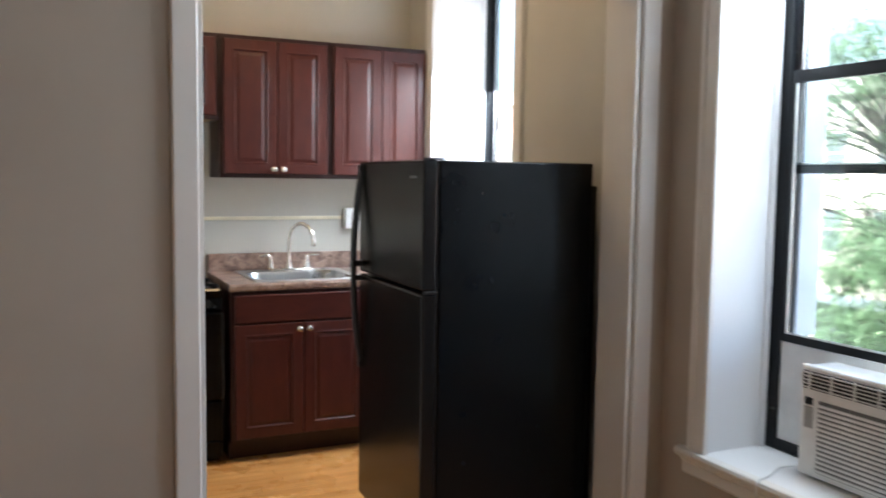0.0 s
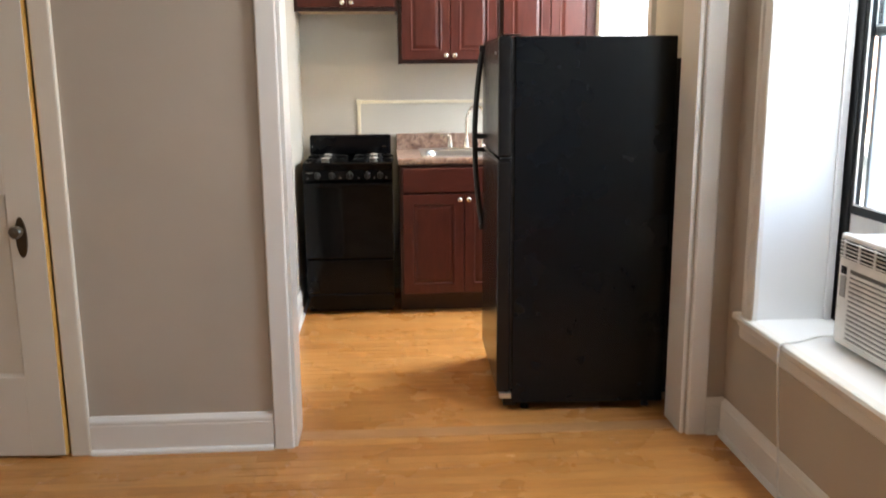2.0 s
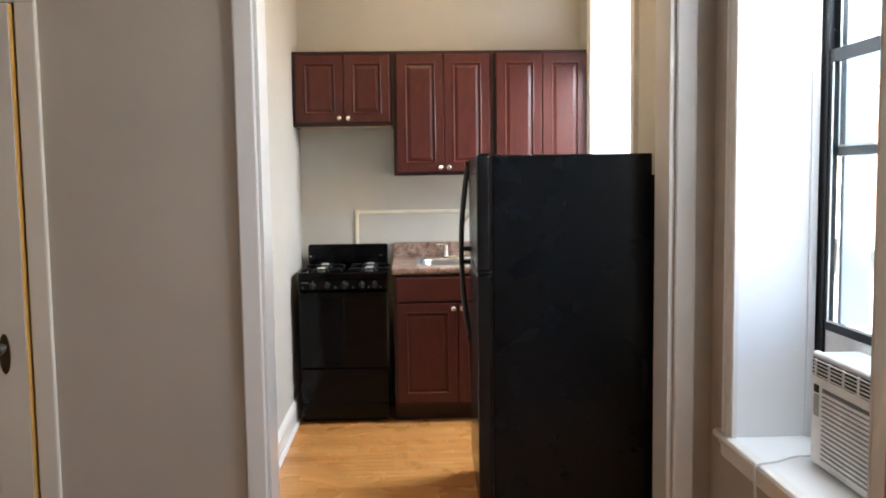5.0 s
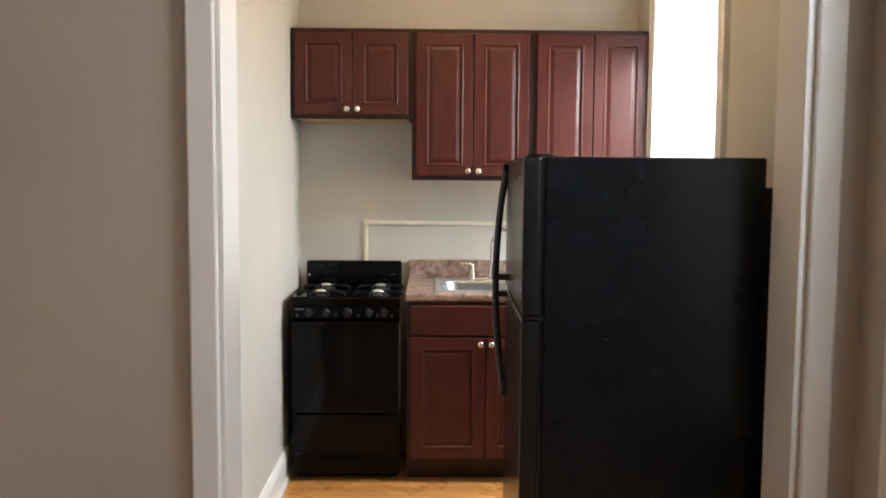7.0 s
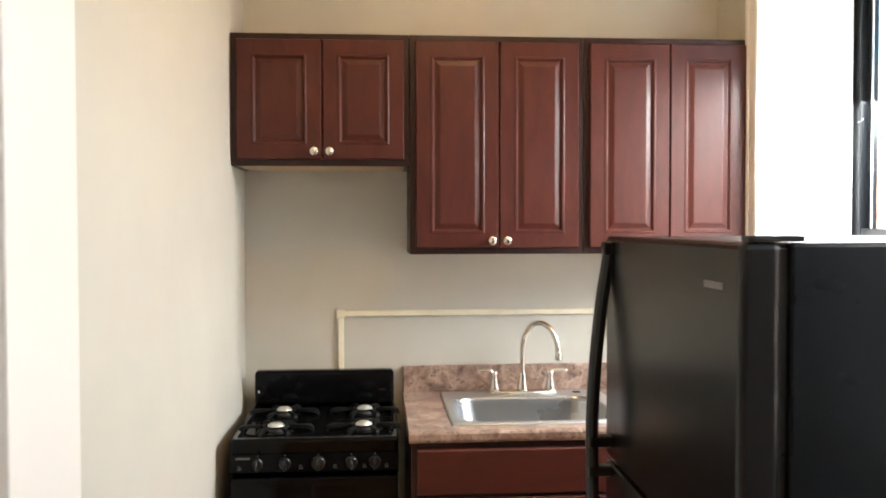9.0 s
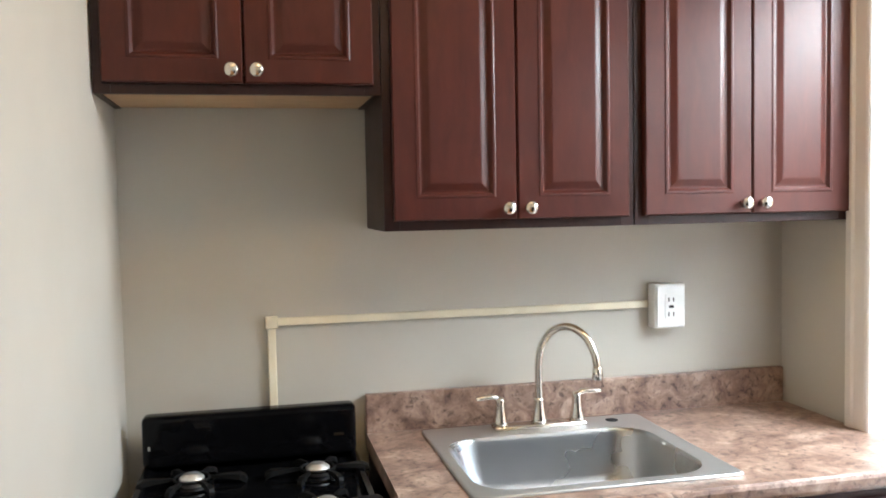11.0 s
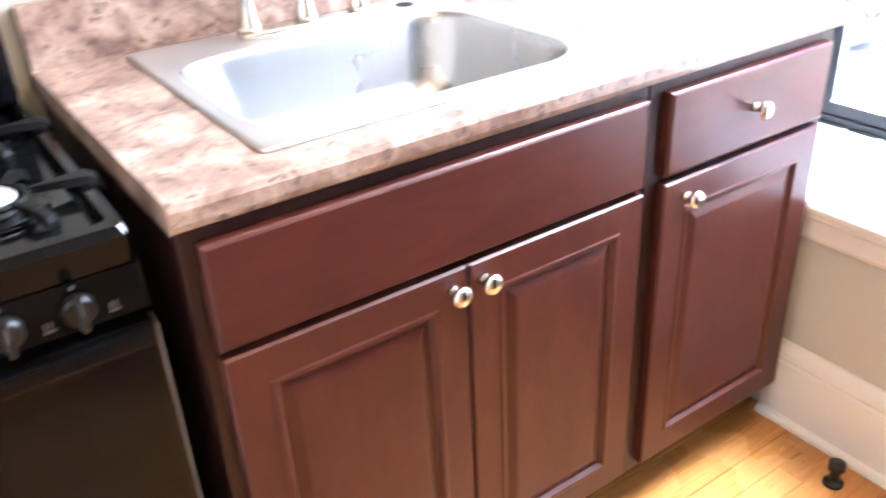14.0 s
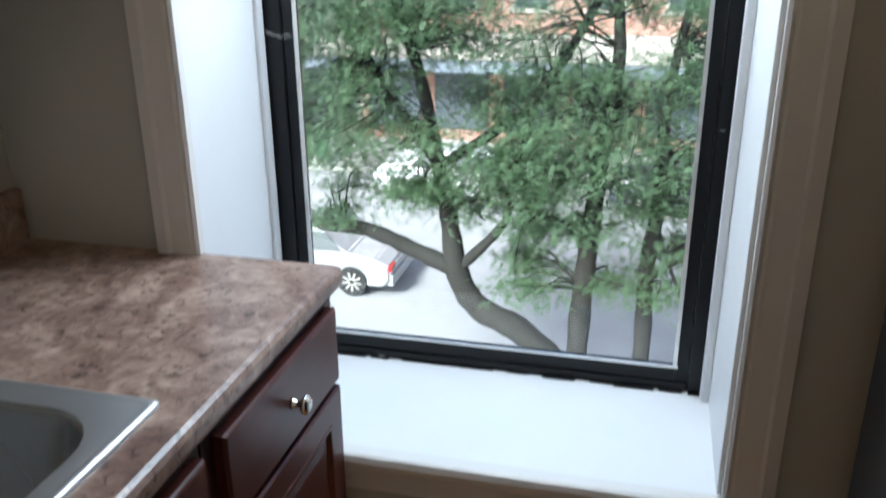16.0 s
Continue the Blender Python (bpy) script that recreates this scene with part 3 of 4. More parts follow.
def wall_cabinet(x0, x1, z0, z1, right_fill, label):
    yf = -0.278
    c = thing("wall_cabinet", ((x0 + x1) / 2, 0, z0), label, "cabinet", "wall cabinets above the counter")
    part("body", boxes((x0, x0 + 0.014, yf, -0.001, z0, z1), (x1 - 0.014, x1, yf, -0.001, z0, z1), (x0 + 0.014, x1 - 0.014, yf, -0.001, z1 - 0.014, z1), (x0 + 0.014, x1 - 0.014, yf + 0.001, -0.008, z0 + 0.03, z0 + 0.042)), CHERRY_SHADED, c)
    part("underside", boxes((x0 + 0.014, x1 - 0.014, yf + 0.001, -0.002, z0 + 0.003, z0 + 0.028)), RAWWOOD, c, "bare plywood cabinet underside")
    part("face_frame", boxes((x0, x0 + 0.035, yf - 0.018, yf, z0, z1), (x1 - 0.035, x1, yf - 0.018, yf, z0, z1), (x0 + 0.035, x1 - 0.035, yf - 0.018, yf, z0, z0 + 0.036), (x0 + 0.035, x1 - 0.035, yf - 0.018, yf, z1 - 0.036, z1), r=0.001), CHERRY_SHADED, c)
    xm = (x0 + x1 - right_fill) / 2 + 0.006
    a, b_ = x0 + 0.020, x1 - 0.018 - right_fill
    cab_door(c, a, xm - 0.0015, z0 + 0.022, z1 - 0.022, yf - 0.0185, xm - 0.026, z0 + 0.048)
    cab_door(c, xm + 0.0015, b_, z0 + 0.022, z1 - 0.022, yf - 0.0185, xm + 0.026, z0 + 0.048)
    return c


wall_cabinet(0.002, 0.604, 1.747, 2.195, 0.0, "short dark cherry wall cabinet with two raised-panel doors")
wall_cabinet(0.606, 1.209, 1.444, 2.195, 0.0, "tall dark cherry wall cabinet with two raised-panel doors")
wall_cabinet(1.211, 1.806, 1.444, 2.195, 0.0, "tall dark cherry wall cabinet beside the window casing")

YF = -0.632
base1 = thing("sink_base_cabinet", (0.96, -0.3, 0), "dark cherry sink base cabinet with two raised-panel doors", "cabinet", "base cabinets under the counter")
for xa, xb in ((0.595, 0.611), (1.304, 1.320)):
    part("side_panel", boxes((xa, xb, YF + 0.018, -0.002, 0.10, 0.874), (xa, xb, YF + 0.075, -0.002, 0.0, 0.10)), CHERRY_SHADED, base1)
part("bottom_panel", boxes((0.611, 1.304, YF + 0.018, -0.002, 0.10, 0.115)), CHERRY_SHADED, base1)
part("back_panel", boxes((0.611, 1.304, -0.014, -0.002, 0.115, 0.874)), CHERRY_SHADED, base1)
part("toe_kick", boxes((0.611, 1.304, YF + 0.075, YF + 0.090, 0.0, 0.10)), CHERRY_SHADED, base1)
part("face_frame", boxes((0.595, 0.632, YF, YF + 0.018, 0.10, 0.874), (1.283, 1.320, YF, YF + 0.018, 0.10, 0.874), (0.632, 1.283, YF, YF + 0.018, 0.838, 0.874), (0.632, 1.283, YF, YF + 0.018, 0.10, 0.135), (0.632, 1.283, YF, YF + 0.018, 0.69, 0.725), r=0.001), CHERRY_SHADED, base1)
bm = bmesh.new()
rings_y(bm, 0.612, 1.305, 0.716, 0.857, YF - 0.0005, SLAB, 0.0)
part("false_drawer_front", bm, CHERRY_H, base1)
cab_door(base1, 0.612, 0.9635, 0.122, 0.706, YF - 0.0005, 0.938, 0.676)
cab_door(base1, 0.9665, 1.305, 0.122, 0.706, YF - 0.0005, 0.990, 0.676)

base2 = thing("drawer_base_cabinet", (1.56, -0.3, 0), "narrow dark cherry base cabinet with a drawer above a door", "cabinet", "base cabinets under the counter")
for xa, xb in ((1.324, 1.340), (1.764, 1.780)):
    part("side_panel", boxes((xa, xb, YF + 0.018, -0.002, 0.10, 0.874), (xa, xb, YF + 0.075, -0.002, 0.0, 0.10)), CHERRY_SHADED, base2)
part("bottom_panel", boxes((1.340, 1.764, YF + 0.018, -0.002, 0.10, 0.115)), CHERRY_SHADED, base2)
part("back_panel", boxes((1.340, 1.764, -0.014, -0.002, 0.115, 0.874)), CHERRY_SHADED, base2)
part("toe_kick", boxes((1.340, 1.764, YF + 0.075, YF + 0.090, 0.0, 0.10)), CHERRY_SHADED, base2)
part("face_frame", boxes((1.324, 1.362, YF, YF + 0.018, 0.10, 0.874), (1.745, 1.780, YF, YF + 0.018, 0.10, 0.874), (1.362, 1.745, YF, YF + 0.018, 0.838, 0.874), (1.362, 1.745, YF, YF + 0.018, 0.10, 0.135), (1.362, 1.745, YF, YF + 0.018, 0.69, 0.725), r=0.001), CHERRY_SHADED, base2)
bm = bmesh.new()
rings_y(bm, 1.353, 1.757, 0.718, 0.857, YF - 0.0005, SLAB, 0.0)
dr = part("drawer", bm, CHERRY_H, base2)
knob(dr, 1.555, YF - 0.0195, 0.788)
cab_door(base2, 1.353, 1.757, 0.122, 0.706, YF - 0.0005, 1.404, 0.674)

# countertop with the sink cut-out and rolled edge
CX0, CX1, CY = 0.588, 1.803, -0.648
SX0, SX1, SY0, SY1 = 0.726, 1.328, -0.586, -0.052
ct = thing("countertop", ((CX0 + CX1) / 2, -0.3, 0.876), "brown mottled laminate countertop with a low backsplash", "countertop")
bm = bmesh.new()
EDGE = [(0, 0.0), (0.024, 0.0), (0.030, 0.004), (0.033, 0.012), (0.033, 0.028), (0.029, 0.035), (0.022, 0.038), (0.0, 0.038)]
extrude_profile(bm, EDGE, (CX0, CY + 0.033, 0.876), (CX1, CY + 0.033, 0.876), (0, -1, 0))
part("front_edge", bm, LAM, ct)
ci = 0.02
bm = bmesh.new()
ho, hi = [], []
for zz in (0.876, 0.914):
    ho.append([bm.verts.new((x, yy, zz)) for x, yy in ((CX0, CY + 0.033), (CX1, CY + 0.033), (CX1, -0.022), (CX0, -0.022))])
    hi.append([bm.verts.new((x, yy, zz)) for x, yy in ((SX0 + ci, SY0 + ci), (SX1 - ci, SY0 + ci), (SX1 - ci, SY1 - ci), (SX0 + ci, SY1 - ci))])
for i in range(4):
    j = (i + 1) % 4
    bm.faces.new((ho[1][i], ho[1][j], hi[1][j], hi[1][i]))
    bm.faces.new((ho[0][j], ho[0][i], hi[0][i], hi[0][j]))
    bm.faces.new((hi[0][i], hi[0][j], hi[1][j], hi[1][i]))
    bm.faces.new((ho[0][i], ho[0][j], ho[1][j], ho[1][i]))
part("deck", bm, LAM, ct)
bm = bmesh.new()
box(bm, CX0, CX1, -0.022, -0.001, 0.876, 1.014, r=0.004, seg=2)
part("backsplash", bm, LAM, ct)


def rrect(bm, x0, x1, y0, y1, r, z, n=6):
    vs = []
    for cx, cy, a0 in ((x1 - r, y1 - r, 0), (x0 + r, y1 - r, 90), (x0 + r, y0 + r, 180), (x1 - r, y0 + r, 270)):
        for k in range(n + 1):
            a = radians(a0 + 90 * k / n)
            vs.append(bm.verts.new((cx + r * math.cos(a), cy + r * math.sin(a), z)))
    return vs


def skin(bm, rings):
    for a, b_ in zip(rings, rings[1:]):
        n = len(a)
        for i in range(n):
            j = (i + 1) % n
            bm.faces.new((a[i], a[j], b_[j], b_[i]))


BX0, BX1, BY0, BY1 = 0.757, 1.278, -0.545, -0.165
sink = thing("sink", (1.03, -0.32, 0.914), "shallow stainless steel drop-in kitchen sink, empty", "sink")
bm = bmesh.new()
R = [rrect(bm, SX0, SX1, SY0, SY1, 0.012, 0.9145), rrect(bm, SX0, SX1, SY0, SY1, 0.012, 0.918), rrect(bm, SX0 + 0.005, SX1 - 0.005, SY0 + 0.005, SY1 - 0.005, 0.012, 0.9205),
     rrect(bm, SX0 + 0.012, SX1 - 0.012, SY0 + 0.012, SY1 - 0.012, 0.012, 0.9185), rrect(bm, SX0 + 0.016, SX1 - 0.016, SY0 + 0.016, SY1 - 0.016, 0.012, 0.9185), rrect(bm, BX0 - 0.009, BX1 + 0.009, BY0 - 0.009, BY1 + 0.009, 0.090, 0.9185), rrect(bm, BX0 - 0.004, BX1 + 0.004, BY0 - 0.004, BY1 + 0.004, 0.088, 0.9178)]
skin(bm, R)
part("rim", bm, STEEL_LIT, sink, "flat satin steel rim, paler than the basin to look window-lit", smooth=True)
bm = bmesh.new()
R = [rrect(bm, BX0 - 0.004, BX1 + 0.004, BY0 - 0.004, BY1 + 0.004, 0.088, 0.9178), rrect(bm, BX0, BX1, BY0, BY1, 0.086, 0.914), rrect(bm, BX0 + 0.002, BX1 - 0.002, BY0 + 0.002, BY1 - 0.002, 0.085, 0.908),
     rrect(bm, BX0 + 0.006, BX1 - 0.006, BY0 + 0.006, BY1 - 0.006, 0.084, 0.895), rrect(bm, BX0 + 0.022, BX1 - 0.022, BY0 + 0.022, BY1 - 0.022, 0.082, 0.81), rrect(bm, BX0 + 0.036, BX1 - 0.036, BY0 + 0.036, BY1 - 0.036, 0.078, 0.782),
     rrect(bm, BX0 + 0.062, BX1 - 0.062, BY0 + 0.062, BY1 - 0.062, 0.066, 0.764), rrect(bm, 0.975, 1.065, -0.40, -0.31, 0.0449, 0.757)]
skin(bm, R)
bm.faces.new(R[-1])
part("basin", bm, STEEL_SHADED, sink, smooth=True)
bm = bmesh.new()
lathe(bm, [(0.044, 0), (0.044, 0.003), (0.036, 0.004), (0.030, 0.001), (0, 0.001)], Matrix.Translation((1.02, -0.355, 0.7575)), 24)
part("drain", bm, NICKEL, sink, "round steel drain strainer", smooth=True)
# The tap hole is not cut: a dark disc paints its shade.
bm = bmesh.new()
lathe(bm, [(0.017, 0), (0.017, 0.001), (0, 0.0012)], Matrix.Translation((1.235, -0.098, 0.9187)), 18)
part("hole_shade_disc", bm, DARK, sink, "dark disc painting the shade of an unused tap hole")

fa = thing("faucet", (1.03, -0.105, 0.918), "satin nickel gooseneck faucet with two lever handles", "faucet")
bm = bmesh.new()
box(bm, 0.905, 1.155, -0.127, -0.080, 0.9187, 0.930, r=0.005)
part("base_plate", bm, NICKEL, fa, smooth=True)
bm = bmesh.new()
lathe(bm, [(0.021, 0), (0.021, 0.012), (0.016, 0.03), (0.0125, 0.058), (0.0125, 0.066), (0.0, 0.066)], Matrix.Translation((1.03, -0.104, 0.929)), 18)
part("spout_collar", bm, NICKEL, fa, smooth=True)
sd = Vector((0.62, -0.785, 0)).normalized()
pts = [(0, 0.985), (0.0, 1.04), (0.0, 1.09), (0.012, 1.135), (0.045, 1.175), (0.090, 1.188), (0.135, 1.170), (0.163, 1.130), (0.172, 1.085)]
bm = bmesh.new()
sp = smooth_path([(1.03 + sd.x * d, -0.104 + sd.y * d, z) for d, z in pts], 5)
tube(bm, sp, 0.0100, 14)
part("spout", bm, NICKEL, fa, smooth=True)
bm = bmesh.new()
tip = Vector((1.03 + sd.x * 0.172, -0.104 + sd.y * 0.172, 1.062))
lathe(bm, [(0.011, 0), (0.0135, 0.004), (0.0125, 0.028), (0.0103, 0.034), (0, 0.034)], Matrix.Translation(tip), 14)
part("nozzle", bm, NICKEL, fa, smooth=True)
for hx, s in ((0.925, -1), (1.135, 1)):
    bm = bmesh.new()
    lathe(bm, [(0.020, 0), (0.020, 0.010), (0.015, 0.028), (0.012, 0.055), (0.013, 0.066), (0.010, 0.074), (0, 0.076)], Matrix.Translation((hx, -0.104, 0.929)), 16)
    tube(bm, smooth_path([(hx, -0.104, 0.996), (hx + s * 0.02, -0.108, 1.006), (hx + s * 0.065, -0.112, 1.004)], 4), [0.008, 0.008, 0.0078, 0.0076, 0.0074, 0.0072, 0.0068, 0.0062, 0.005], 10, 0.7)
    part("handle", bm, NICKEL, fa, smooth=True)

# ---------------------------------------------------------------- stove
VX0, VX1, VF, VB = 0.045, 0.556, -0.612, -0.06
CT = 0.893
st = thing("stove", (0.30, -0.33, 0), "narrow black enamel gas stove with four burners", "stove")
part("body", boxes((VX0, VX1, VF + 0.03, VB, 0.035, CT - 0.045), r=0.003), ENAMEL, st)
part("kick_plate", boxes((VX0 + 0.01, VX1 - 0.01, VF + 0.05, VF + 0.06, 0.004, 0.034)), ENAMEL, st)
for fx in (VX0 + 0.04, VX1 - 0.04):
    for fy in (VF + 0.09, VB - 0.05):
        bm = bmesh.new()
        lathe(bm, [(0.016, 0.0), (0.016, 0.01), (0.009, 0.014), (0.009, 0.036), (0, 0.036)], Matrix.Translation((fx, fy, 0)), 12)
        part("foot", bm, BLACKP, st)


def finger(bm, m, ln, hw):
    """One grate finger: thin and raised at the burner, spreading outwards and bent down to a foot."""
    rings = []
    for r, h, z0, z1 in ((0.036, 0.0035, 0.003, 0.009), (0.050, 0.0040, 0.002, 0.010), (ln * 0.72, hw * 0.7, 0.000, 0.010), (ln - 0.012, hw, -0.003, 0.009), (ln, hw * 0.95, -0.0115, 0.003), (ln + 0.003, hw * 0.9, -0.0115, -0.004)):
        rings.append([bm.verts.new(m @ Vector(v)) for v in ((r, -h, z0), (r, h, z0), (r, h * 0.8, z1), (r, -h * 0.8, z1))])
    for a, b_ in zip(rings, rings[1:]):
        for i in range(4):
            bm.faces.new((a[i], a[(i + 1) % 4], b_[(i + 1) % 4], b_[i]))
    bm.faces.new(rings[0])
    bm.faces.new(rings[-1])


# cooktop: a pan with a raised rim
bm = bmesh.new()
z = CT
R = [rrect(bm, VX0, VX1, VF, VB, 0.012, z - 0.044, 4), rrect(bm, VX0 - 0.002, VX1 + 0.002, VF - 0.006, VB, 0.014, z - 0.010, 4), rrect(bm, VX0 + 0.004, VX1 - 0.004, VF + 0.002, VB, 0.012, z, 4), rrect(bm, VX0 + 0.016, VX1 - 0.016, VF + 0.020, VB - 0.012, 0.012, z, 4),
     rrect(bm, VX0 + 0.028, VX1 - 0.028, VF + 0.034, VB - 0.022, 0.012, z - 0.012, 4)]
skin(bm, R)
bm.faces.new(R[-1])
bm.faces.new(R[0][::-1])
part("cooktop", bm, ENAMEL, st)
bm = bmesh.new()
box(bm, VX0 + 0.002, VX1 - 0.004, VB - 0.055, VB - 0.002, CT - 0.002, 1.016, r=0.014, seg=3)
part("backguard", bm, ENAMEL, st)
part("backguard_screw", boxes((VX0 + 0.016, VX0 + 0.021, VB - 0.0575, VB - 0.0545, 0.938, 0.947)), ALU, st)
part("backguard_label", boxes((VX1 - 0.060, VX1 - 0.036, VB - 0.0560, VB - 0.0545, 0.941, 0.947)), BRASS, st)
for bx, by in ((0.166, -0.465), (0.447, -0.465), (0.166, -0.225), (0.447, -0.225)):
    bm = bmesh.new()
    lathe(bm, [(0.062, 0), (0.060, 0.003), (0.045, 0.001), (0.0, 0.001)], Matrix.Translation((bx, by, CT - 0.0118)), 24)
    bowl = part("burner_bowl", bm, ENAMEL, st, smooth=True)
    bm = bmesh.new()
    lathe(bm, [(0.024, 0), (0.026, 0.003), (0.026, 0.012), (0.0278, 0.014), (0.0278, 0.018), (0.0255, 0.021), (0.020, 0.0225), (0.0185, 0.026), (0.009, 0.0275), (0, 0.028)], Matrix.Translation((bx, by, CT - 0.0107)), 22)
    part("burner_cap", bm, CAPM, bowl, "pale aluminium burner head", smooth=True)
    bm = bmesh.new()
    for k in range(6):
        wide = k % 3 == 0
        finger(bm, Matrix.Translation((bx, by, CT)) @ Matrix.Rotation(radians(60 * k), 4, "Z"), 0.118 if wide else 0.092, 0.016 if wide else 0.008)
    tube(bm, [(bx + 0.039 * math.cos(2 * math.pi * i / 18), by + 0.039 * math.sin(2 * math.pi * i / 18), CT + 0.006) for i in range(19)], 0.0035, 6)
    part("grate", bm, CAST, bowl, "black cast iron grate")
# sloped control panel
bm = bmesh.new()
PP = [(0.0, 0.785), (-0.030, 0.785), (-0.036, 0.792), (-0.030, 0.846), (0.0, 0.848)]
va = [bm.verts.new((VX0 - 0.001, VF + 0.03 + o, zz)) for o, zz in PP]
vb = [bm.verts.new((VX1 + 0.001, VF + 0.03 + o, zz)) for o, zz in PP]
for i in range(5):
    bm.faces.new((va[i], va[(i + 1) % 5], vb[(i + 1) % 5], vb[i]))
bm.faces.new(va)
bm.faces.new(vb[::-1])
cp = part("control_panel", bm, PANELM, st)
for kx in (0.128, 0.210, 0.311, 0.412, 0.484):
    kr = 0.021 if kx == 0.311 else 0.018
    bm = bmesh.new()
    lathe(bm, [(kr, 0), (kr, 0.010), (kr - 0.003, 0.014), (0, 0.015)], Matrix.Translation((kx, VF - 0.003, 0.818)) @ Matrix.Rotation(radians(94), 4, "X"), 20)
    kd = part("dial", bm, BLACKP, cp)
    bm = bmesh.new()
    box(bm, kx - 0.0045, kx + 0.0045, VF - 0.032, VF - 0.014, 0.800, 0.837, r=0.002)
    part("grip", bm, BLACKP, kd)
    part("pointer_mark", boxes((kx - 0.001, kx + 0.001, VF - 0.0332, VF - 0.0318, 0.820, 0.836)), FAINT, kd)
    part("off_mark", boxes((kx - 0.002, kx + 0.002, VF - 0.005, VF - 0.0028, 0.840, 0.844)), FAINT, cp)
for kx in (0.072, 0.258, 0.362, 0.452, 0.520):
    part("print_mark", boxes((kx - 0.006, kx + 0.006, VF - 0.0056, VF - 0.0042, 0.800, 0.803), (kx - 0.0045, kx - 0.002, VF - 0.0056, VF - 0.0042, 0.804, 0.812), (kx + 0.001, kx + 0.0035, VF - 0.0056, VF - 0.0042, 0.804, 0.812)), FAINT, cp)
part("badge", boxes((0.062, 0.104, VF - 0.0052, VF - 0.0034, 0.831, 0.837)), GREYP, cp, "small pale maker's badge")
bm = bmesh.new()
box(bm, VX0, VX1, VF - 0.012, VF + 0.029, 0.335, 0.776, r=0.006)
od = part("oven_door", bm, OVENGLASS, st, "black glass oven door")
bm = bmesh.new()
box(bm, VX0 + 0.004, VX1 - 0.004, VF - 0.024, VF - 0.013, 0.752, 0.777, r=0.005)
part("door_lip", bm, ENAMEL, od)
part("side_trim", boxes((VX1 - 0.001, VX1 + 0.003, VF - 0.010, VF + 0.02, 0.34, 0.77), r=0.001), GREYP, od, "thin dull edge strip")
bm = bmesh.new()
box(bm, VX0, VX1, VF - 0.008, VF + 0.029, 0.118, 0.327, r=0.005)
bd = part("broiler_drawer", bm, ENAMEL, st)
bm = bmesh.new()
box(bm, VX0 + 0.02, VX1 - 0.02, VF - 0.020, VF - 0.008, 0.106, 0.124, r=0.004)
part("drawer_pull", bm, ENAMEL, bd)
part("base_panel", boxes((VX0, VX1, VF - 0.002, VF + 0.029, 0.035, 0.112), r=0.003), ENAMEL, st)

# ---------------------------------------------------------------- refrigerator
FX0, FX1, FY0, FY1, FZ = 1.022, 1.652, -2.178, -1.455, 1.520
fg = thing("refrigerator", (0.96, -2.178, 0), "black top-freezer refrigerator with bowed door handles", "refrigerator")
bm = bmesh.new()
box(bm, FX0, FX1, FY0, FY1, 0.035, FZ, r=0.006)
part("cabinet_body", bm, FRIDGE, fg)
bm = bmesh.new()
box(bm, FX1 - 0.002, FX1 + 0.040, FY0 + 0.03, FY1 - 0.03, 0.06, FZ - 0.085, r=0.004)
part("rear_grille", bm, BLACKP, fg)
part("gasket", boxes((FX0 - 0.009, FX0 + 0.001, FY0 + 0.008, FY1 - 0.008, 0.10, FZ - 0.008)), BLACKP, fg)
DX = 0.958
SEAM = 1.052
fg.rotation_euler = (0, 0, radians(-1.6))
doors = []
for nm, za, zb in (("freezer_door", SEAM + 0.005, FZ + 0.001), ("fridge_door", 0.085, SEAM - 0.005)):
    bm = bmesh.new()
    box(bm, DX, FX0 - 0.009, FY0 + 0.001, FY1 - 0.001, za, zb, r=0.010, seg=3)
    doors.append(part(nm, bm, FRIDGED, fg))
part("toe_grille", boxes((DX + 0.03, FX0 + 0.02, FY0 + 0.02, FY1 - 0.02, 0.02, 0.078), r=0.003), BLACKP, fg)
hy = FY1 - 0.045
for d, zs in ((doors[0], ((1.495, 0.000), (1.46, 0.006), (1.38, 0.018), (1.26, 0.030), (1.16, 0.036), (1.085, 0.037))), (doors[1], ((1.085, 0.037), (0.98, 0.035), (0.87, 0.028), (0.77, 0.017), (0.70, 0.006), (0.665, 0.000)))):
    bm = bmesh.new()
    p = smooth_path([(DX - o - 0.002, hy, zz) for zz, o in zs], 6)
    tube(bm, p, [0.0115] * len(p), 10, 1.25)
    zz = zs[-1][0] if d is doors[0] else zs[0][0]
    box(bm, DX - 0.048, DX + 0.002, hy - 0.013, hy + 0.013, zz - 0.002 if d is doors[0] else SEAM - 0.030, zz + 0.022 if d is doors[0] else SEAM - 0.008, r=0.004)
    zt = zs[0][0] if d is doors[0] else zs[-1][0]
    box(bm, DX - 0.018, DX + 0.002, hy - 0.013, hy + 0.013, zt - 0.014, zt + 0.014, r=0.004)
    part("handle", bm, BLACKP, d, smooth=False)
for zz, h in ((FZ + 0.001, 0.008), (SEAM - 0.004, 0.008), (0.06, 0.022)):
    part("hinge", boxes((DX + 0.012, FX0 + 0.022 if zz > 1.2 else FX0 - 0.002, FY0 + 0.004 - (0.006 if zz < 1.2 else 0), FY0 + 0.030, zz, zz + h), r=0.002), BLACKP if zz > 0.5 else ALU, fg)
part("badge", boxes((DX - 0.0015, DX + 0.001, FY0 + 0.06, FY0 + 0.13, FZ - 0.065, FZ - 0.055)), GREYP, doors[0], "small dull badge")
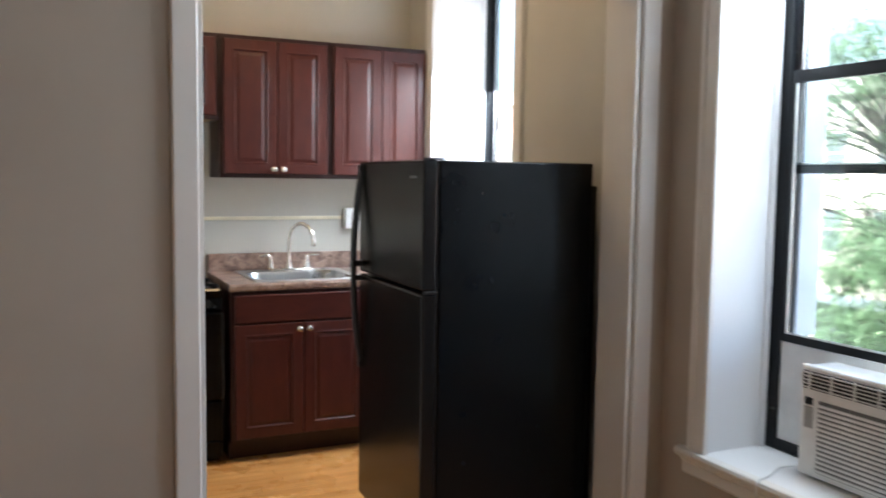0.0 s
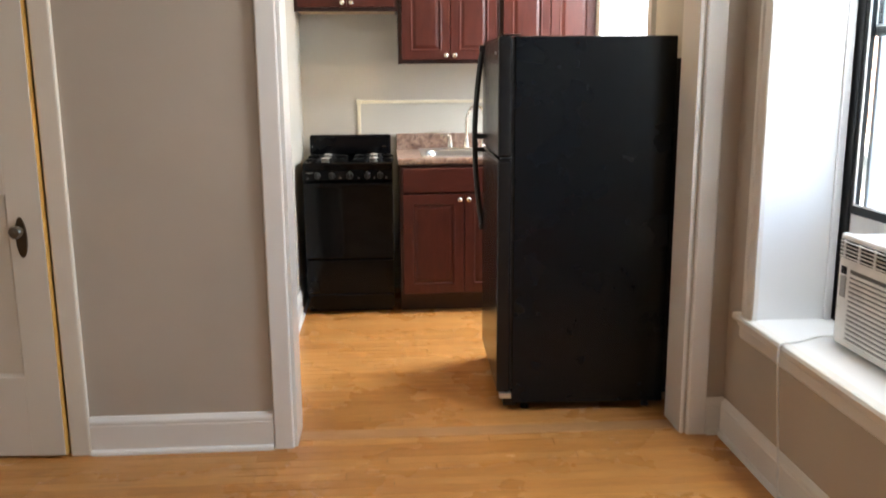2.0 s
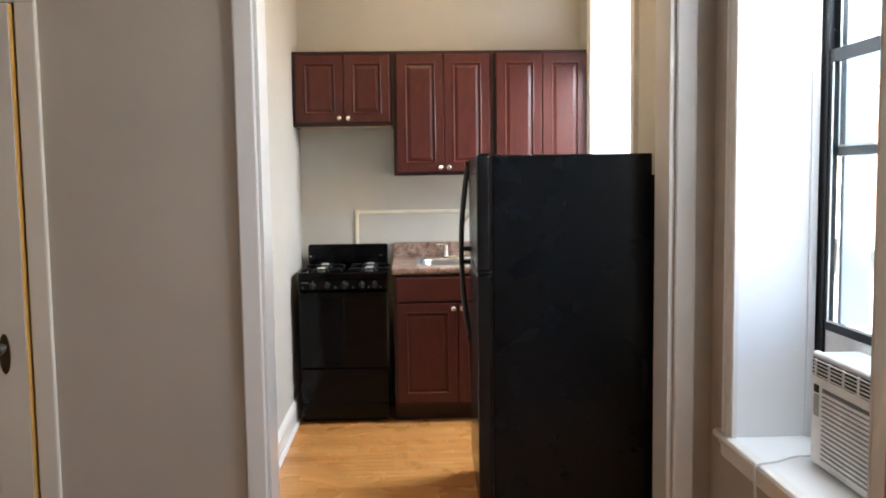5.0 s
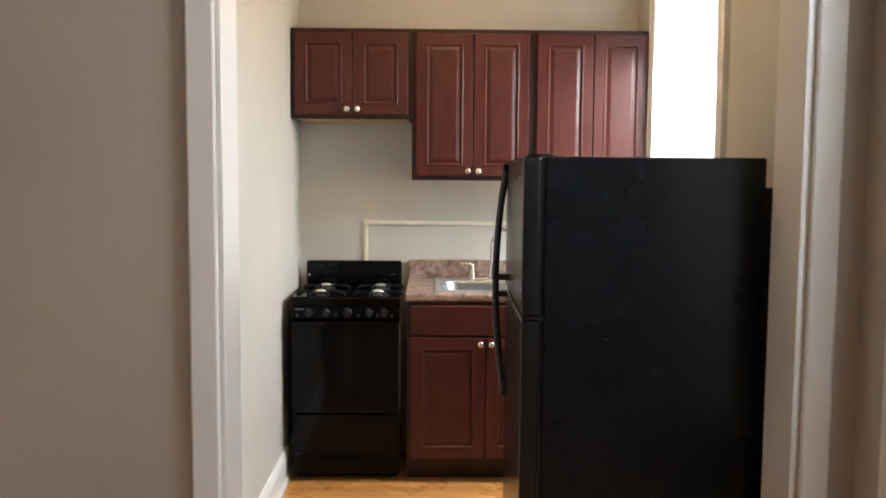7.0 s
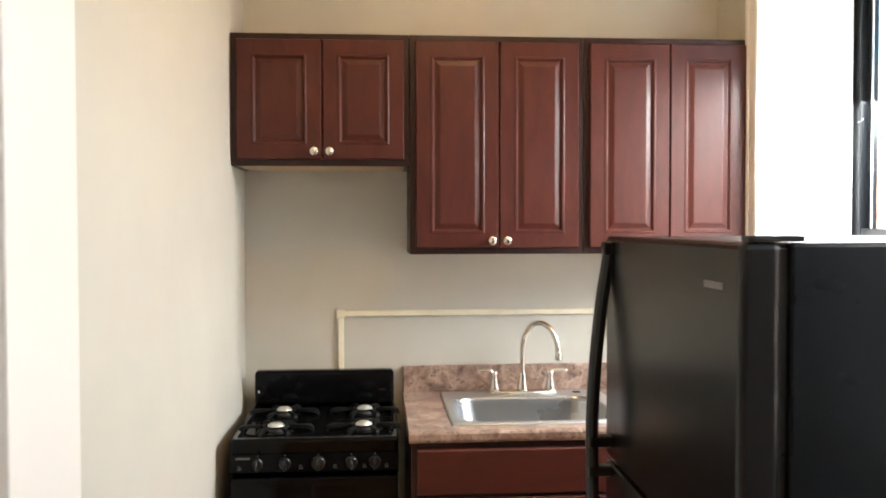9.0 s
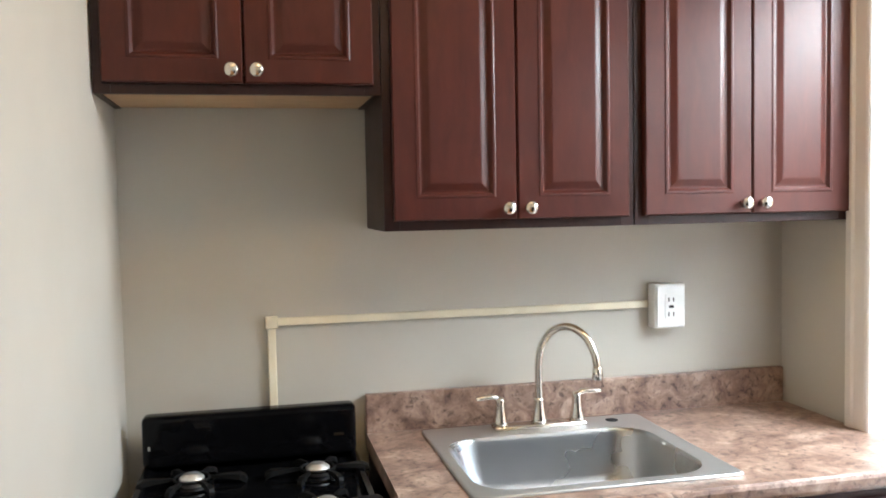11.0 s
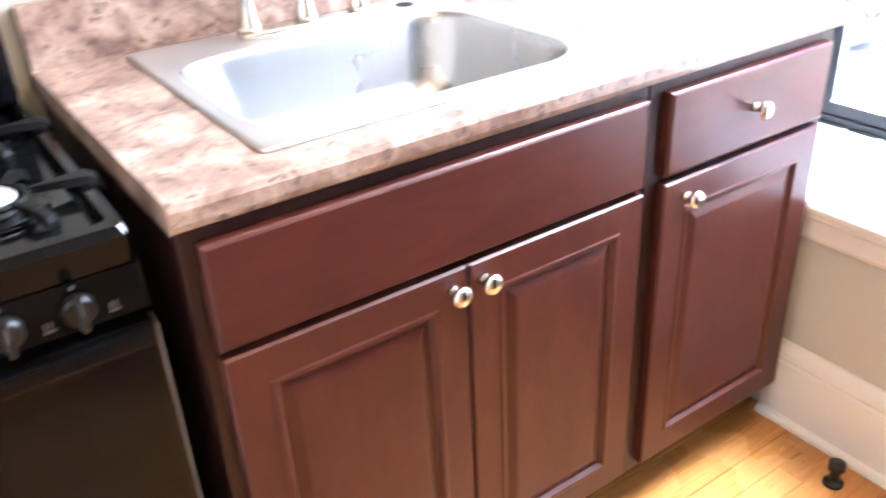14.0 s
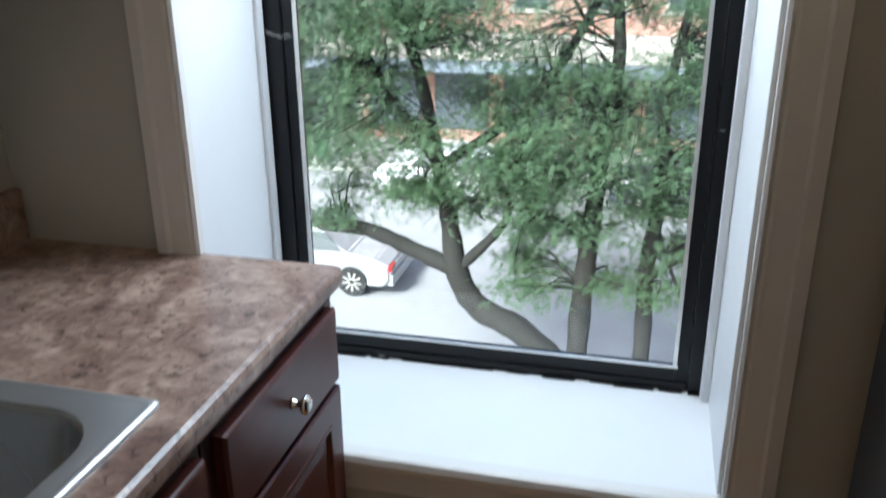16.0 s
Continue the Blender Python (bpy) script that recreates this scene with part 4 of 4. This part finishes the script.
for fx in (FX0 + 0.06, FX1 - 0.06):
    for fy in (FY0 + 0.05, FY1 - 0.05):
        bm = bmesh.new()
        lathe(bm, [(0.018, 0), (0.018, 0.012), (0.008, 0.016), (0.008, 0.036), (0, 0.036)], Matrix.Translation((fx, fy, 0)), 10)
        part("foot", bm, BLACKP, fg)

# ---------------------------------------------------------------- conduit and outlet
cd = thing("surface_raceway", (0.355, 0, 1.0), "ivory surface-mounted cable raceway running to the outlet", "cable raceway")
part("raceway_run", boxes((0.345, 1.384, -0.014, -0.001, 1.203, 1.223), r=0.003), IVORY, cd)
part("raceway_drop", boxes((0.345, 0.366, -0.0135, -0.001, 0.90, 1.202), r=0.003), IVORY, cd)
part("raceway_elbow", boxes((0.340, 0.372, -0.017, -0.0005, 1.196, 1.228), r=0.003), IVORY, cd)
ol = thing("outlet", (1.434, 0, 1.21), "white surface-mounted outlet box above the backsplash", "outlet")
bm = bmesh.new()
box(bm, 1.388, 1.480, -0.044, -0.001, 1.148, 1.270, r=0.004)
part("back_box", bm, WHITEP, ol)
bm = bmesh.new()
box(bm, 1.393, 1.475, -0.049, -0.0445, 1.153, 1.265, r=0.002)
cv = part("cover_plate", bm, WHITEP, ol)
part("receptacle", boxes((1.417, 1.451, -0.052, -0.0492, 1.175, 1.243), r=0.001), WHITEP, cv)
# Dark bars on the plate paint the shade inside the outlet openings.
part("slot_shade", boxes((1.425, 1.428, -0.0528, -0.0518, 1.222, 1.234), (1.439, 1.442, -0.0528, -0.0518, 1.222, 1.234), (1.425, 1.428, -0.0528, -0.0518, 1.182, 1.194), (1.439, 1.442, -0.0528, -0.0518, 1.182, 1.194), (1.427, 1.441, -0.0532, -0.0518, 1.205, 1.212)), DARK, cv)

# ---------------------------------------------------------------- air conditioner in the living window
AX, AY0, AY1, AZ0, AZ1 = 1.935, -3.44, -2.955, 0.575, 0.885
ac = thing("air_conditioner", (AX + 0.2, (AY0 + AY1) / 2, LW[2]), "white window air conditioner with louvred front", "air conditioner")
bm = bmesh.new()
box(bm, AX + 0.03, LXF + 0.30, AY0 + 0.006, AY1 - 0.006, LW[2] + 0.001, AZ1 - 0.006, r=0.006)
part("case", bm, WHITEP, ac)
bm = bmesh.new()
box(bm, AX + 0.008, AX + 0.031, AY0, AY1, AZ0 - 0.045, AZ1, r=0.008)
fp = part("front_panel", bm, WHITEP, ac)
# Dark sheet painting the shade behind the air outlet louvres.
part("discharge_shade", boxes((AX + 0.0055, AX + 0.009, AY0 + 0.02, AY1 - 0.012, AZ1 - 0.075, AZ1 - 0.018)), DARK, fp)
for k in range(5):
    part("louvre", boxes((AX + 0.001, AX + 0.006, AY0 + 0.02, AY1 - 0.012, AZ1 - 0.071 + k * 0.0115, AZ1 - 0.0682 + k * 0.0115)), WHITEP, fp)
for k in range(6):
    yy = AY0 + 0.03 + k * 0.083
    part("divider", boxes((AX + 0.000, AX + 0.007, yy, yy + 0.005, AZ1 - 0.074, AZ1 - 0.019)), WHITEP, fp)
part("intake_recess", boxes((AX + 0.006, AX + 0.009, AY0 + 0.02, AY1 - 0.075, AZ0 - 0.025, AZ1 - 0.105)), GREYP, fp)
for k in range(15):
    zz = AZ0 - 0.022 + k * 0.0148
    part("slat", boxes((AX + 0.001, AX + 0.007, AY0 + 0.02, AY1 - 0.075, zz, zz + 0.0085), r=0.001), WHITEP, fp)
part("display", boxes((AX + 0.005, AX + 0.009, AY1 - 0.050, AY1 - 0.022, AZ1 - 0.125, AZ1 - 0.102)), DARK, fp)
part("keypad", boxes((AX + 0.006, AX + 0.009, AY1 - 0.052, AY1 - 0.020, AZ1 - 0.20, AZ1 - 0.132), r=0.001), MARK, fp)
for ya, yb in ((AY1 - 0.005, LW[1] - 0.057), (LW[0] + 0.057, AY0 + 0.005)):
    part("filler_panel", boxes((LXF + 0.010, LXF + 0.022, ya, yb, LW[2] + 0.036, 0.904)), WHITEP, ac, "white side filler panel")
part("top_rail", boxes((LXF - 0.004, LXF + 0.014, AY0 + 0.01, AY1 - 0.01, AZ1 - 0.006, 0.906)), WHITEP, ac)

for ya, yb, h in ((AY1 + 0.006, AY1 + 0.050, 0.016), (AY1 - 0.004, AY1 + 0.004, 0.020)):
    part("foam_plug", boxes((LXF - 0.050, LXF - 0.004, ya, yb, LW[2] + 0.001, LW[2] + h), r=0.004), CAST, ac, "black foam scrap")

cord = thing("power_cord", (1.76, -2.96, 0), "thin white power cord hanging over the sill edge", "cord")
bm = bmesh.new()
p = smooth_path([(1.99, -2.945, 0.540), (1.93, -2.90, 0.527), (1.84, -2.94, 0.5245), (1.785, -2.955, 0.5245), (1.767, -2.96, 0.515), (1.764, -2.962, 0.48), (1.768, -2.97, 0.38), (1.770, -2.985, 0.25), (1.768, -3.01, 0.13), (1.766, -3.02, 0.05), (1.745, -3.10, 0.009), (1.73, -3.30, 0.0055), (1.74, -3.60, 0.0055)], 6)
tube(bm, p, [0.004] * len(p), 7)
part("cable", bm, WHITEP, cord, smooth=True)

ds = thing("door_stop", (1.715, -0.84, 0), "small black rubber stopper on the floor", "door stop")
bm = bmesh.new()
lathe(bm, [(0.020, 0), (0.020, 0.006), (0.011, 0.012), (0.010, 0.034), (0.017, 0.040), (0.017, 0.054), (0, 0.056)], Matrix.Translation((1.715, -0.84, 0)), 16)
part("stopper", bm, BLACKP, ds)

cl = thing("ceiling_light", (0.85, -1.25, CEIL_Z), "flush ceiling light with a frosted glass dome", "ceiling light")
bm = bmesh.new()
lathe(bm, [(0.15, 0), (0.15, -0.02), (0.14, -0.028), (0, -0.028)], Matrix.Translation((0.85, -1.25, CEIL_Z)), 28)
part("base", bm, NICKEL, cl)
bm = bmesh.new()
lathe(bm, [(0.135, -0.029), (0.135, -0.045), (0.115, -0.080), (0.06, -0.105), (0, -0.112)], Matrix.Translation((0.85, -1.25, CEIL_Z)), 28)
part("shade", bm, LAMPGL, cl, "frosted glass dome", smooth=True)

# ---------------------------------------------------------------- outdoors
G = -6.0
solid("ground", boxes((-800, 800, -800, 800, G - 0.5, G - 0.16)), EARTH, "pale dusty city ground", "ground", "structure")
solid("road", boxes((11.6, 25.0, -120, 140, G - 0.17, G)), ASPHALT, "pale sunlit asphalt street", "road", "structure")
solid("pavement", boxes((XO + 0.3, 11.6, -120, 140, G - 0.17, G + 0.13), (25.0, 29.0, -120, 140, G - 0.17, G + 0.13)), CONC, "pale concrete pavement with a raised kerb", "pavement", "structure")


def car(y0, x0, material, label):
    """A parked saloon along y, its near side at x0."""
    c = thing("car", (x0 + 0.9, y0 + 2.2, G), label, "car", "cars parked along the street")
    L = 4.4
    prof = [(0.0, 0.42), (0.02, 0.72), (0.35, 0.86), (0.95, 0.93), (1.55, 1.38), (2.75, 1.42), (3.55, 1.02), (4.2, 0.96), (4.38, 0.75), (4.4, 0.40), (4.25, 0.25), (0.15, 0.25)]
    bm = bmesh.new()
    side = []
    for xx, k in ((0.0, 1.0), (1.78, 1.0)):
        side.append([bm.verts.new((x0 + xx + (0.0 if zz < 0.95 else (0.16 if xx < 1 else -0.16)), y0 + yy, G + zz)) for yy, zz in prof])
    n = len(prof)
    for i in range(n):
        j = (i + 1) % n
        bm.faces.new((side[0][i], side[0][j], side[1][j], side[1][i]))
    bm.faces.new(side[0])
    bm.faces.new(side[1][::-1])
    bmesh.ops.bevel(bm, geom=list(bm.edges), offset=0.05, segments=2, affect="EDGES")
    part("body", bm, material, c)
    for s, xx in ((1, -0.006), (-1, 1.78)):
        bm = bmesh.new()
        for ya, yb in ((1.35, 2.08), (2.16, 2.95)):
            vs = []
            for yy, zz in ((ya - 0.28 if ya < 2 else ya, 1.0), (yb if ya < 2 else yb + 0.35, 1.0), (yb, 1.33), (ya + 0.1, 1.33)):
                off = 0.16 * max(0.0, (zz - 0.93) / 0.42)
                vs.append(bm.verts.new((x0 + xx + (off if s > 0 else -off) - (0.012 if s > 0 else -0.012), y0 + yy, G + zz)))
            bm.faces.new(vs)
        r = bmesh.ops.extrude_face_region(bm, geom=list(bm.faces))
        for v in (g for g in r["geom"] if isinstance(g, bmesh.types.BMVert)):
            v.co.x += 0.03 * s
        part("side_window", bm, DARKGL, c)
    for yy in (0.85, 3.55):
        for xx in (0.0, 1.58):
            bm = bmesh.new()
            rot = Matrix.Translation((x0 + xx - 0.02, y0 + yy, G + 0.33)) @ Matrix.Rotation(radians(90), 4, "Y")
            lathe(bm, [(0.20, 0.0), (0.31, 0.0), (0.33, 0.03), (0.33, 0.19), (0.31, 0.22), (0.20, 0.22)], rot, 24)
            wh = part("tyre", bm, TYRE, c)
            bm = bmesh.new()
            lathe(bm, [(0.20, 0.02), (0.225, 0.0), (0.225, 0.07), (0.0, 0.07)], rot, 24)
            for k in range(9):
                r2 = rot @ Matrix.Rotation(radians(40 * k), 4, "Z")
                g0 = len(bm.verts)
                box(bm, 0.0, 0.215, -0.022, 0.022, -0.005, 0.04)
                bm.verts.ensure_lookup_table()
                for v in bm.verts[g0:]:
                    v.co = r2 @ v.co
            part("rim", bm, CAPM, wh, "spoked alloy rim")
    part("bumper", boxes((x0 + 0.05, x0 + 1.73, y0 - 0.04, y0 + 0.10, G + 0.28, G + 0.52), r=0.02), material, c)
    part("tail_light", boxes((x0 + 0.02, x0 + 0.3, y0 - 0.02, y0 + 0.05, G + 0.62, G + 0.75)), TAILR, c, "red tail light")
    return c


TAILR = gloss("red_lamp_plastic", (0.35, 0.02, 0.02), 0.2)
car(3.85, 16.05, CARS, "silver saloon car parked on the pale street")
car(11.2, 22.4, CARD, "dark saloon car parked at the far kerb")
car(2.0, 22.6, CARW, "white saloon car parked at the far kerb")
car(-4.6, 22.5, CARD, "dark saloon car parked at the far kerb")

sg = thing("street_sign", (25.6, 9.2, G + 0.13), "green street sign on a grey post", "sign")
bm = bmesh.new()
lathe(bm, [(0.04, 0), (0.04, 2.6), (0, 2.6)], Matrix.Translation((25.6, 9.2, G + 0.13)), 10)
part("post", bm, GREYP, sg)
part("sign_plate", boxes((25.54, 25.57, 8.85, 9.5, G + 0.3, G + 1.1), r=0.005), GREENS, sg)


def facade(y0, y1, x0, h, material, label):
    b_ = thing("building", (x0 + 5, (y0 + y1) / 2, G), label, "building", "buildings across the street")
    part("wall", boxes((x0, x0 + 10, y0, y1, G + 3.6, G + h), (x0 + 0.5, x0 + 10, y0, y1, G, G + 3.6)), material, b_)
    part("cornice", boxes((x0 - 0.4, x0 + 0.2, y0, y1, G + h, G + h + 0.7), r=0.05), STONE, b_)
    part("fascia", boxes((x0 - 0.25, x0 + 0.05, y0, y1, G + 3.0, G + 3.9), r=0.03), STONE, b_)
    part("awning", boxes((x0 - 1.1, x0 - 0.25, y0 + 0.6, y1 - 0.6, G + 2.7, G + 3.0), r=0.04), AWN, b_)
    n = int((y1 - y0) / 2.4)
    for i in range(n):
        yc = y0 + (i + 0.5) * (y1 - y0) / n
        part("shopfront", boxes((x0 + 0.40, x0 + 0.49, yc - 0.95, yc + 0.95, G + 0.5, G + 2.6)), DARKGL, b_)
        for k in range(int((h - 4.6) / 3.1)):
            zb = G + 4.7 + 3.1 * k
            wf = part("window_frame", boxes((x0 - 0.05, x0 + 0.02, yc - 0.62, yc - 0.52, zb, zb + 1.8), (x0 - 0.05, x0 + 0.02, yc + 0.52, yc + 0.62, zb, zb + 1.8), (x0 - 0.05, x0 + 0.02, yc - 0.52, yc + 0.52, zb + 1.7, zb + 1.8), (x0 - 0.05, x0 + 0.02, yc - 0.52, yc + 0.52, zb + 0.85, zb + 0.93), (x0 - 0.12, x0 + 0.02, yc - 0.72, yc + 0.72, zb - 0.14, zb)), STONE, b_)
            part("pane", boxes((x0 - 0.02, x0 - 0.003, yc - 0.52, yc + 0.52, zb, zb + 1.7)), DARKGL, wf)


facade(-26, -8, 29.0, 11.5, BRICK, "red brick row building with shopfronts")
facade(-8, 9, 29.0, 12.0, BRICK, "red brick row building with an awning over its shopfronts")
facade(9, 26, 29.0, 11.0, STONE, "pale stone-faced row building with shopfronts")
facade(26, 48, 29.0, 12.5, BRICK, "red brick row building further along the street")
facade(48, 72, 29.0, 11.0, STONE, "pale stone-faced row building further along the street")


def tree(trunks, clumps, seed, label, sprays):
    """trunks: lists of (x, y, z, radius); clumps: (x, y, z, radius) where leaf sprays hang."""
    rng = random.Random(seed)
    x, y, z, r = trunks[0][0]
    t = thing("tree", (x, y, G + 0.13), label, "tree", "trees along the pavement")
    ends = []
    for k, nodes in enumerate(trunks):
        bm = bmesh.new()
        p = smooth_path([n[:3] for n in nodes], 5)
        rad = []
        for i in range(len(p)):
            u = i / (len(p) - 1) * (len(nodes) - 1)
            a = min(int(u), len(nodes) - 2)
            rad.append((nodes[a][3] * (1 - (u - a)) + nodes[a + 1][3] * (u - a)) * (1 + 0.07 * math.sin(i * 2.3 + k)))
        tube(bm, p, rad, 9)
        part("trunk" if k == 0 else "limb", bm, BARK, t, smooth=True)
        ends += p[len(p) // 3:]
    tw = bmesh.new()
    lv = []
    nrg = np.random.default_rng(seed)
    for c in clumps:
        cc = Vector(c[:3])
        near = min(ends, key=lambda q: (q - cc).length)
        n_tw = 5
        tips = []
        for i in range(n_tw):
            d = Vector((rng.gauss(0, 1), rng.gauss(0, 1), rng.gauss(0, 0.55))).normalized() * c[3] * rng.uniform(0.5, 1.0)
            tip_ = cc + d
            mid = (near + tip_) / 2 + Vector((rng.uniform(-.15, .15), rng.uniform(-.15, .15), rng.uniform(0.0, .25)))
            q = smooth_path([near, mid, tip_], 4)
            tube(tw, q, [0.010 * (1 - 0.8 * j / (len(q) - 1)) + 0.003 for j in range(len(q))], 5)
            tips.append((mid, tip_))
        pick = nrg.integers(0, n_tw, sprays)
        m0 = np.array([tuple(q[0]) for q in tips])[pick]
        m1 = np.array([tuple(q[1]) for q in tips])[pick]
        o = m0 + (m1 - m0) * (nrg.random((sprays, 1)) ** 0.4) + nrg.normal(0, 1, (sprays, 3)) * (0.16, 0.16, 0.10)
        loose = nrg.random((sprays, 1)) < 0.82
        o = np.where(loose, np.array(tuple(cc)) + nrg.normal(0, 1, (sprays, 3)) * np.array((0.70, 0.70, 0.26)) * c[3], o)
        ax = np.stack([nrg.normal(0, 1, sprays), nrg.normal(0, 1, sprays), nrg.uniform(-0.5, 0.25, sprays)], 1)
        ax /= np.linalg.norm(ax, axis=1, keepdims=True)
        sd_ = np.cross(ax, (0, 0, 1.0))
        sd_ /= np.maximum(np.linalg.norm(sd_, axis=1, keepdims=True), 1e-3)
        up = np.cross(sd_, ax)
        ln = nrg.uniform(0.06, 0.13, (sprays, 1))
        for j in range(7):
            u = (j + 0.6) / 7
            cen = o + ax * ln * u - np.array((0, 0, 0.05 * u * u))
            for sgn in (-1, 1):
                tilt = up * nrg.uniform(-0.35, 0.35, (sprays, 1))
                a = sd_ * sgn + ax * 0.35
                l2 = 0.029 * (1 - 0.35 * abs(u - 0.45))
                quad = np.stack([cen, cen + a * l2 * 0.5 + ax * 0.0085, cen + (a + tilt) * l2, cen + a * l2 * 0.5 - ax * 0.0085], 1)
                lv.append(quad.reshape(-1, 3))
    part("twigs", tw, BARK, t)
    me = bpy.data.meshes.new("crown")
    co = np.concatenate(lv)
    me.from_pydata(co, [], np.arange(len(co)).reshape(-1, 4))
    me.materials.append(LEAF)
    ob = new("crown", me)
    ob.parent = t
    ob.matrix_parent_inverse = Matrix.Translation(-BASE[t])
    tagged(ob, "feathery green leaf sprays", kind="stuff")
    return t


def cloud(rng, n, y0, y1, z0, z1, x0=8.2, x1=10.2, r0=0.3, r1=0.6):
    return [(rng.uniform(x0, x1), rng.uniform(y0, y1), rng.uniform(z0, z1), rng.uniform(r0, r1)) for _ in range(n)]


rg = random.Random(11)
tree([[(9.0, -1.6, G + 0.1, 0.20), (9.0, -0.9, -4.0, 0.17), (9.0, -0.04, -2.93, 0.15), (9.0, 0.55, -2.6, 0.14), (9.0, 0.80, -2.2, 0.13), (9.0, 0.90, -1.55, 0.10), (9.05, 1.02, -1.0, 0.08), (9.1, 1.3, 0.2, 0.06), (9.1, 1.9, 1.6, 0.04)],
      [(9.0, 0.82, -2.15, 0.11), (9.0, 1.33, -1.95, 0.09), (9.0, 1.85, -1.76, 0.085), (9.0, 2.5, -1.70, 0.07), (9.1, 3.4, -1.2, 0.05), (9.2, 4.2, 0.2, 0.03)],
      [(9.0, 0.80, -2.15, 0.07), (8.95, 0.35, -1.65, 0.05), (8.9, 0.2, -1.3, 0.035), (8.9, 0.0, -0.2, 0.03)],
      [(9.05, 1.02, -1.0, 0.06), (9.0, 1.5, -0.28, 0.05), (9.0, 1.9, 0.34, 0.04), (9.0, 2.3, 0.9, 0.03)],
      [(9.05, 1.02, -1.0, 0.05), (9.1, 0.3, -0.5, 0.06), (9.1, -0.25, 0.15, 0.05), (9.1, -0.7, 1.0, 0.03)]],
     cloud(rg, 58, -0.6, 3.2, -0.9, 1.0) + cloud(rg, 12, -0.2, 2.8, -1.6, -0.9, 8.6, 9.8, 0.2, 0.4) + cloud(rg, 44, 1.4, 5.4, 0.0, 3.8), 3, "leaning honey locust tree with feathery green foliage", 300)
rg = random.Random(5)
tree([[(9.2, -0.50, G + 0.1, 0.15), (9.0, -0.55, -2.94, 0.12), (9.0, -0.60, -1.93, 0.11), (9.0, -0.68, -0.87, 0.09), (9.0, -0.8, 0.3, 0.06), (9.0, -0.6, 1.8, 0.03)],
      [(9.0, -0.62, -1.6, 0.03), (9.0, -0.1, -1.45, 0.025), (9.0, 0.3, -1.4, 0.015)]],
     cloud(rg, 20, -1.2, 0.1, -1.1, 1.0) + cloud(rg, 8, -1.1, 0.1, -2.2, -1.0, 8.7, 9.5, 0.2, 0.36), 7, "slim upright honey locust tree", 270)
rg = random.Random(9)
tree([[(9.1, -1.22, G + 0.1, 0.12), (9.0, -1.24, -2.92, 0.095), (9.0, -1.22, -1.99, 0.085), (9.0, -1.29, -1.18, 0.075), (9.0, -1.3, 0.0, 0.05), (9.0, -1.6, 1.5, 0.03)],
      [(9.0, -1.25, -1.5, 0.03), (8.9, -1.5, -2.0, 0.02), (8.9, -1.72, -2.6, 0.012)]],
     cloud(rg, 20, -2.3, -0.9, -1.2, 1.0) + cloud(rg, 7, -2.0, -0.9, -2.2, -1.0, 8.8, 9.3, 0.2, 0.36), 8, "slim honey locust tree with thin low branches", 270)

# ---------------------------------------------------------------- oak strip floor
fl = thing("floor", (0.5, -3.0, 0), "honey-coloured oak strip floor, worn satin finish", "floor", kind="structure")
rng = random.Random(4)
SW = 0.057
rows = []
y = -0.004
while y > LY:
    rows.append((max(y - SW, LY), y))
    y -= SW
strips = []
for ya, yb in rows:
    xa = 0.002 if ya > YK - 0.01 else LX
    xb = W - 0.002
    x = xa - rng.uniform(0, 0.8)
    while x < xb:
        ln = rng.choice((0.5, 0.7, 0.9, 1.2, 1.5, 1.9))
        p0, p1 = max(x, xa), min(x + ln, xb)
        if p1 - p0 > 0.03:
            strips.append((p0, p1, ya, yb))
        x += ln


def strip_mesh(bm_v, bm_f, x0, x1, y0, y1):
    g, c = 0.0005, 0.0006
    i = len(bm_v)
    a, b_, d, e = x0 + g, x1 - g, y0 + g, y1 - g
    for zz, k in ((-0.0125, 0.0), (-0.0008, 0.0), (0.0, c)):
        bm_v.extend([(a + k, d + k, zz), (b_ - k, d + k, zz), (b_ - k, e - k, zz), (a + k, e - k, zz)])
    for s in (0, 4):
        for q in range(4):
            r2 = (q + 1) % 4
            bm_f.append((i + s + q, i + s + r2, i + s + 4 + r2, i + s + 4 + q))
    bm_f.append((i + 8, i + 9, i + 10, i + 11))


def near(s):
    xm, yy = (s[0] + s[1]) / 2, (s[2] + s[3]) / 2
    return -4.15 < yy < -0.62 and xm > -0.9


picked = [s for s in strips if near(s)]
picked.sort(key=lambda s: abs((s[2] + s[3]) / 2 + 2.4) + 0.6 * abs((s[0] + s[1]) / 2 - 0.8))
single = set(picked[:300])
jv, jf = [], []
for s in strips:
    if s in single:
        v, f = [], []
        strip_mesh(v, f, *s)
        me = bpy.data.meshes.new("strip")
        me.from_pydata(v, [], f)
        me.materials.append(OAK)
        ob = new("strip", me)
        ob.parent = fl
        ob.matrix_parent_inverse = Matrix.Translation(-BASE[fl])
    else:
        strip_mesh(jv, jf, *s)
me = bpy.data.meshes.new("strips_joined")
me.from_pydata(jv, [], jf)
me.materials.append(OAK_J)
ob = new("strips_joined", me)
ob.parent = fl
ob.matrix_parent_inverse = Matrix.Translation(-BASE[fl])
tagged(ob, kind="stuff")
